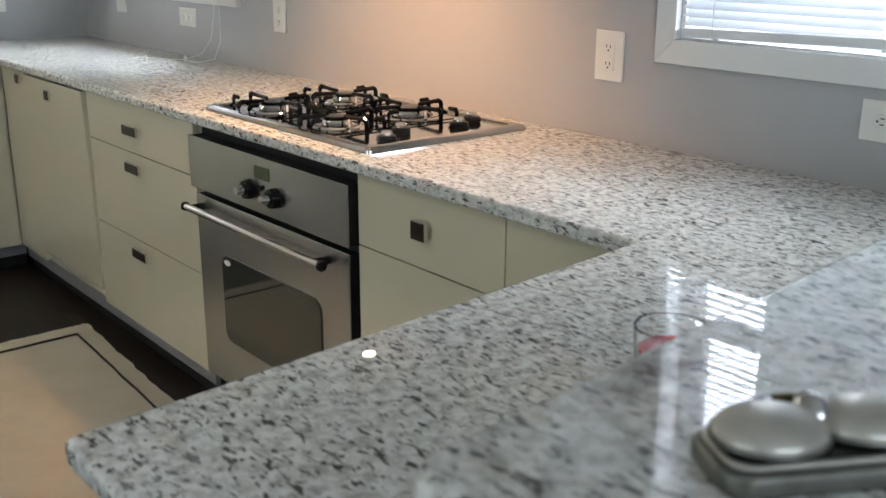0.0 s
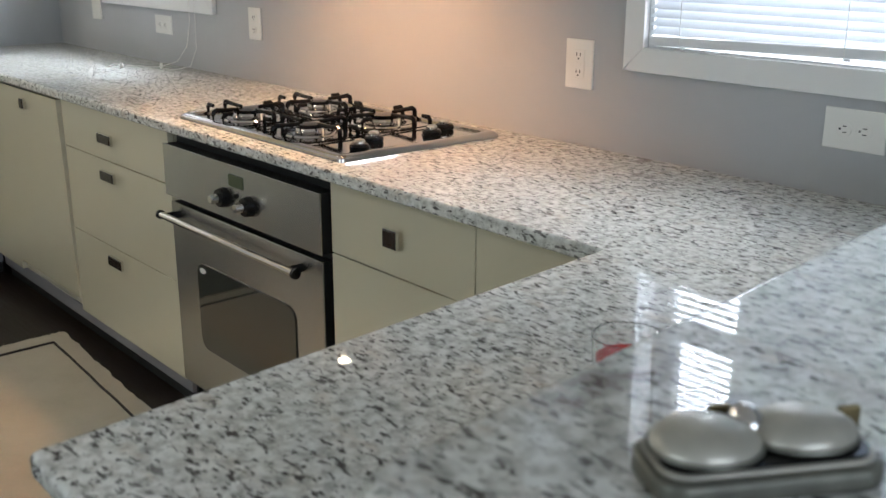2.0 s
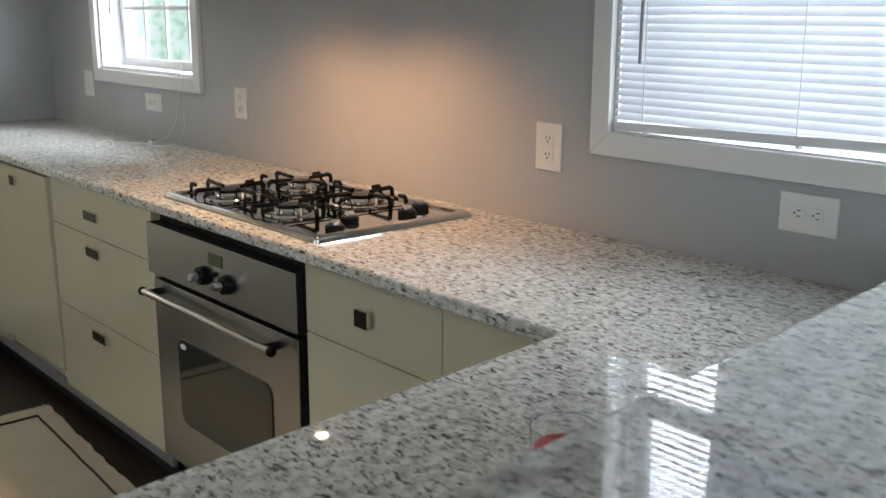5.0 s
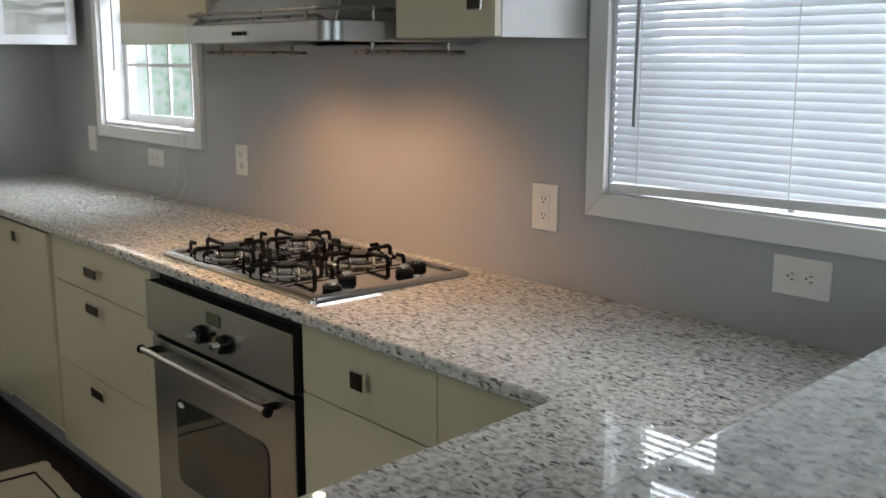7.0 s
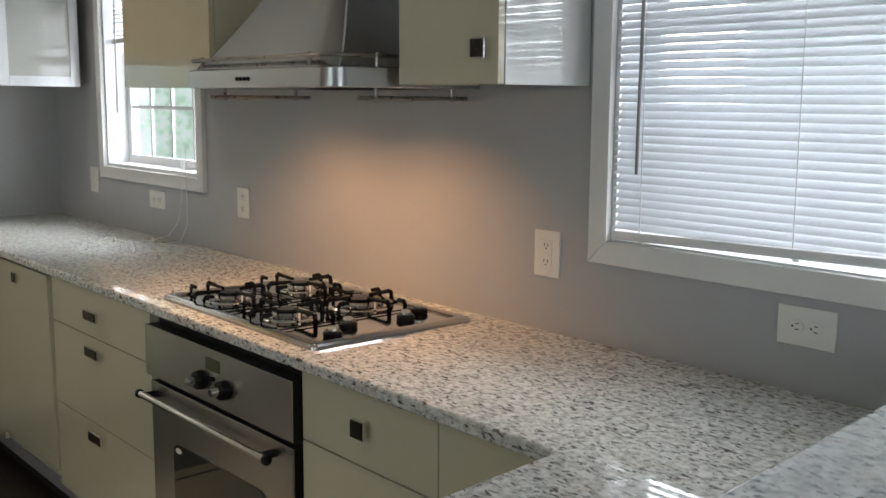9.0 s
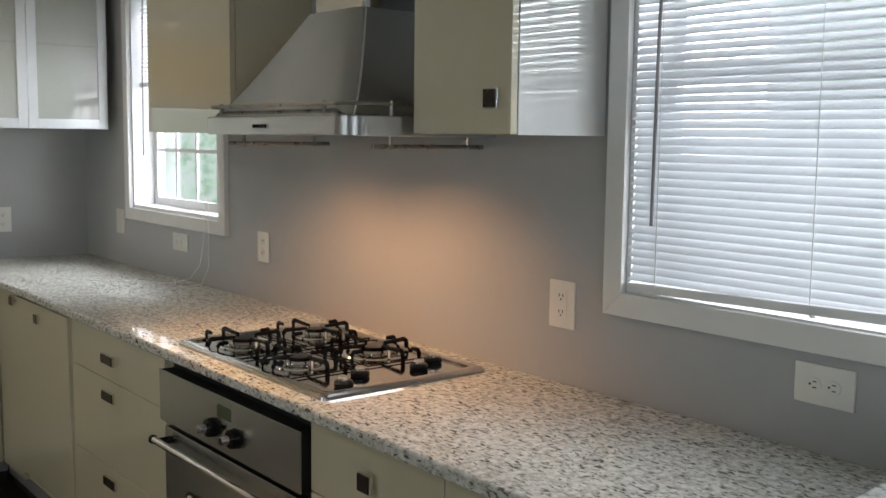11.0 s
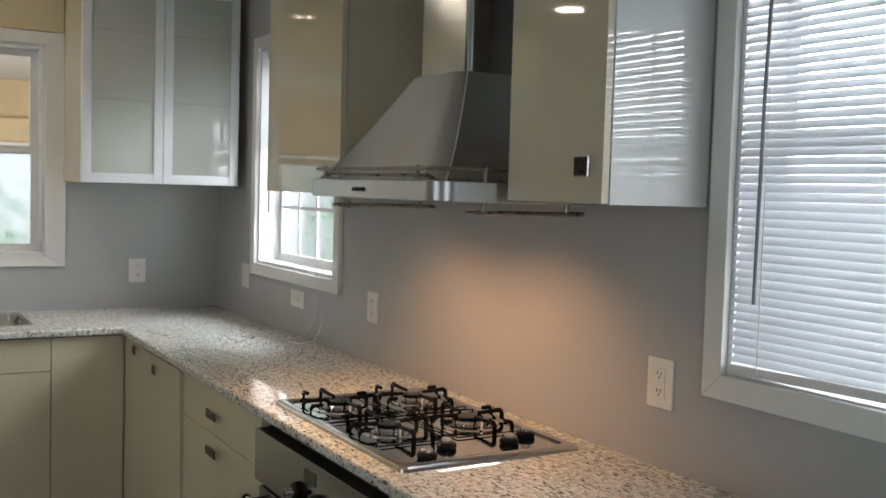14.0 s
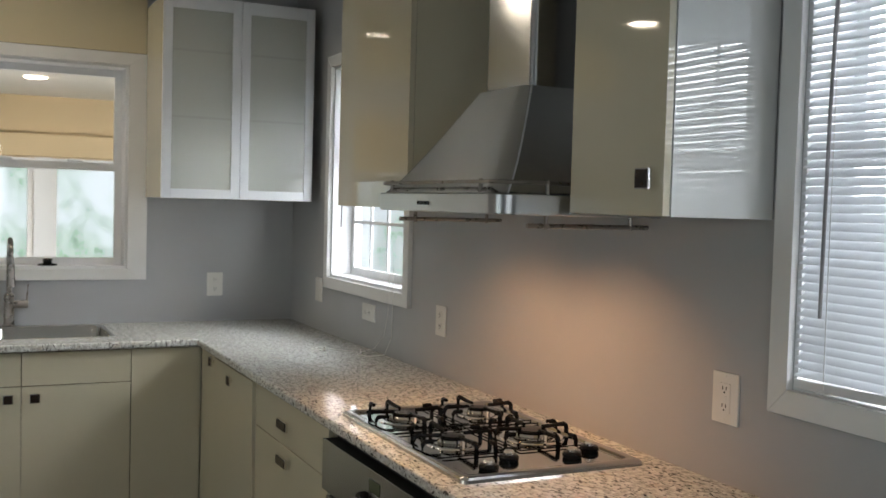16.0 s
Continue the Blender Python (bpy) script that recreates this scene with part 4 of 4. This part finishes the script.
# ---- outlets ----


def outlet(x, z, w, h, style, m=None, label="white wall outlet plate"):
    """A cover plate with its sockets, on the north wall at y = 0."""
    root = thing("wall_outlet", (0, 0, 0), label, "outlet", "wall outlets")
    part("cover_plate", box(-w / 2, w / 2, -0.0065, 0.0, -h / 2, h / 2, 0.0025, 3), PLATE, root)
    if style == "decora":
        part("socket_face", box(-w * 0.21, w * 0.21, -0.0085, -0.006, -h * 0.29, h * 0.29, 0.001), PLATE, root)
        centres = ((0, h * 0.17), (0, -h * 0.17))
        part("test_button", box(-w * 0.09, w * 0.09, -0.0095, -0.008, -0.004, 0.004), PLATE, root)
    elif style == "wide":
        centres = ((-w * 0.16, 0), (w * 0.16, 0))
    elif style == "blank":
        centres = ()
    else:
        centres = ((0, h * 0.19), (0, -h * 0.19))
    for cx, cz in centres:
        if style != "decora":
            disc = slab([(cx + 0.0165 * math.cos(a), cz + 0.0145 * math.sin(a)) for a in (2 * math.pi * k / 20 for k in range(20))], 0, 0.0025, 0.0006, 1)
            disc.transform(Matrix(((1, 0, 0, 0), (0, 0, -1, -0.006), (0, 1, 0, 0), (0, 0, 0, 1))))
            part("socket_face", disc, PLATE, root)
        if style == "wide":
            for sz in (-0.006, 0.006):
                part("slot", box(cx - 0.002, cx + 0.006, -0.0094, -0.0083, cz + sz - 0.001, cz + sz + 0.001), SLOT, root)
            part("slot", rod((cx - 0.008, -0.0083, cz), (cx - 0.008, -0.0094, cz), 0.0023, 10), SLOT, root)
        else:
            for sx in (-0.006, 0.006):
                part("slot", box(cx + sx - 0.001, cx + sx + 0.001, -0.0094, -0.0083, cz - 0.001, cz + 0.007), SLOT, root)
            part("slot", rod((cx, -0.0083, cz - 0.007), (cx, -0.0094, cz - 0.007), 0.0023, 10), SLOT, root)
    for sz in ((h * 0.42, -h * 0.42) if style == "decora" else (0.0,)):
        part("screw", rod((0, -0.006, sz), (0, -0.0072, sz), 0.003, 10), PLATE, root)
    root.matrix_basis = m if m else pose(x, 0, z)
    return root


outlet(0.996, 1.114, 0.088, 0.121, "decora", label="white outlet plate with a rectangular safety socket")
outlet(1.718, 1.050, 0.130, 0.082, "wide", label="white outlet plate lying sideways below the window")
outlet(-0.545, 1.117, 0.082, 0.114, "duplex", label="off-white duplex outlet plate beside the cooktop")
outlet(-1.272, 1.070, 0.145, 0.074, "wide", label="white outlet plate lying sideways below the window")
outlet(-1.945, 1.112, 0.095, 0.118, "blank", label="blank white cover plate in the corner")
outlet(0, 0, 0.083, 0.122, "duplex", pose(XL, -0.415, 1.104, 0, 0, 90), "white duplex outlet plate near the corner")

# ---- loose things ----
# blind cords hanging from the window onto the worktop
cord = thing("blind_cord", (-1.1, -0.1, CT), "thin white blind cords trailing onto the worktop", "cord")
part("strand", tube([(-1.00, -0.024, 1.30), (-1.0, -0.026, 1.10), (-1.03, -0.03, 1.0), (-1.08, -0.05, 0.94), (-1.14, -0.10, 0.9165), (-1.24, -0.16, 0.9165), (-1.34, -0.20, 0.9165), (-1.30, -0.25, 0.9165), (-1.22, -0.22, 0.9165)], 0.0013, 6), CORD, cord)
part("strand", tube([(-0.96, -0.024, 1.30), (-0.955, -0.026, 1.10), (-0.95, -0.03, 1.0), (-0.97, -0.05, 0.93), (-1.02, -0.09, 0.9165), (-1.09, -0.12, 0.9165), (-1.12, -0.10, 0.9165)], 0.0013, 6), CORD, cord)
for c in ((-1.22, -0.22), (-1.12, -0.10)):
    part("tassel", lathe((c[0], c[1], 0.9145), [(0.006, 0), (0.008, 0.006), (0.004, 0.02)], 10), PLATE, cord)

# red candle in a clear glass
cup = thing("candle_glass", (2.045, -1.085, CT), "clear glass tumbler with red wax on the granite", "candle")
cx, cy = 2.040, -1.085
part("glass", lathe((cx, cy, CT), [(0.030, 0.0005), (0.034, 0.003), (0.040, 0.084), (0.0392, 0.0856), (0.0380, 0.084), (0.0325, 0.008), (0.002, 0.007)], 32), CLEAR, cup)
part("wax", lathe((cx, cy, CT + 0.0085), [(0.0300, 0), (0.0340, 0.052), (0.0330, 0.053), (0.004, 0.051)], 28), REDWAX, cup, "red wax")

# pewter clasp-like holder on the bar
hold = thing("metal_holder", (2.37, -1.37, 1.072), "worn pewter holder with two domed lids on the bar", "holder")


def blob(c, r, turn, flat=0.15):
    bm = bmesh.new()
    bmesh.ops.create_uvsphere(bm, u_segments=28, v_segments=16, radius=1)
    for v in bm.verts:
        if v.co.z < -flat:
            v.co.z = -flat - (v.co.z + flat) * 0.0
    bm.transform(Matrix.Translation(c) @ Matrix.Rotation(turn, 4, "Z") @ Matrix.Diagonal((*r, 1)))
    return bm


HC, HU, HV = Vector((2.360, -1.360, 0)), Vector((0.506, 0.863, 0)), Vector((-0.863, 0.506, 0))
along = math.atan2(HU.y, HU.x)
AT = Matrix.Translation(HC) @ Matrix.Rotation(along, 4, "Z")


def on_holder(bm):
    bm.transform(AT)
    return bm


part("base", on_holder(slab(rounded(-0.076, 0.080, -0.036, 0.034, 0.020, 6), 1.0725, 1.0885, 0.004)), PEWTERDARK, hold, "tarnished base")
part("rim", on_holder(slab(rounded(-0.071, 0.075, -0.031, 0.029, 0.018, 6), 1.0890, 1.0925, 0.0012)), PEWTER, hold)
part("lining", on_holder(slab(rounded(-0.068, 0.072, -0.028, 0.026, 0.016, 6), 1.0928, 1.0945)), BLACK, hold, "dark lining")
for u, v, r in ((-0.034, 0.0, (0.0365, 0.031, 0.0155)), (0.035, 0.004, (0.0365, 0.029, 0.0155))):
    lid = part("lid", blob(HC + HU * u + HV * v + Vector((0, 0, 1.0985)), r, along), PEWTER, hold, "domed pewter lid")
    lip = [HC + HU * (u + (r[0] + 0.0005) * math.cos(a)) + HV * (v + (r[1] + 0.0005) * math.sin(a)) + Vector((0, 0, 1.0972)) for a in (2 * math.pi * k / 32 for k in range(33))]
    part("lip", tube(lip, 0.0016, 8), PEWTERDARK, lid, "tarnished lip of the lid")
part("hinge", blob(HC + HV * 0.014 + Vector((0, 0, 1.103)), (0.012, 0.015, 0.0125), along, 0.5), CHROME, hold, "bright rounded hinge")
for u, v in ((-0.010, 0.030), (0.074, 0.014)):
    tab = box(u - 0.008, u + 0.008, v - 0.003, v + 0.003, 1.090, 1.1085, 0.002)
    part("tab", on_holder(tab), BRASSDARK, hold, "dull brass clasp tab")

# rug
rug = thing("rug", (0.2, -1.2, 0), "worn beige woven rug with a dark border line and fringe", "rug")
rbm = bmesh.new()


def skew(bm):
    """Turns the rug slightly off the cabinets' line."""
    for v in bm.verts:
        v.co.y -= 0.05 * (v.co.x + 0.885) - 0.012
    return bm


nx, ny = 60, 26
RX0, RX1, RY0, RY1 = -0.885, 1.25, -1.62, -0.690
grid = [[rbm.verts.new((RX0 + (RX1 - RX0) * i / nx + 0.010 * noise.noise((j * 0.7, i * 0.1, 1)), RY0 + (RY1 - RY0) * j / ny + 0.010 * noise.noise((i * 0.6, j * 0.3, 5)),
                         0.009 + 0.0025 * noise.noise((i * 0.5, j * 0.5, 0)))) for j in range(ny + 1)] for i in range(nx + 1)]
for i in range(nx):
    for j in range(ny):
        rbm.faces.new((grid[i][j], grid[i + 1][j], grid[i + 1][j + 1], grid[i][j + 1]))
rbm.normal_update()
bmesh.ops.solidify(rbm, geom=rbm.faces[:], thickness=0.007)
part("weave", skew(rbm), RUG, rug, smooth=60)
inset = 0.085
for name_, pts in (("border_line", [(RX0 + inset, RY1 - inset + 0.02), (RX1, RY1 - inset + 0.02)]), ("border_line", [(RX0 + inset, RY0 + 0.06), (RX0 + inset, RY1 - inset + 0.02)])):
    (ax, ay), (bx, by) = pts
    n = 40
    part(name_, skew(tube([(ax + (bx - ax) * k / n + 0.003 * noise.noise((k * 0.4, ax, 2)), ay + (by - ay) * k / n + 0.003 * noise.noise((k * 0.4, ay, 7)), 0.0125) for k in range(n + 1)], 0.0045, 6)), RUGLINE, rug, "dark border yarn")
fr = bmesh.new()
rng = random.Random(11)
for k in range(230):
    y = RY0 + (RY1 - RY0) * k / 229
    l = rng.uniform(0.012, 0.03)
    tube([(RX0 + 0.006, y, 0.009), (RX0 - l * 0.5, y + rng.uniform(-0.004, 0.004), 0.006), (RX0 - l, y + rng.uniform(-0.008, 0.008), 0.0025)], 0.0022, 4, bm=fr)
tagged(part("fringe", skew(fr), RUG, rug), kind="stuff")
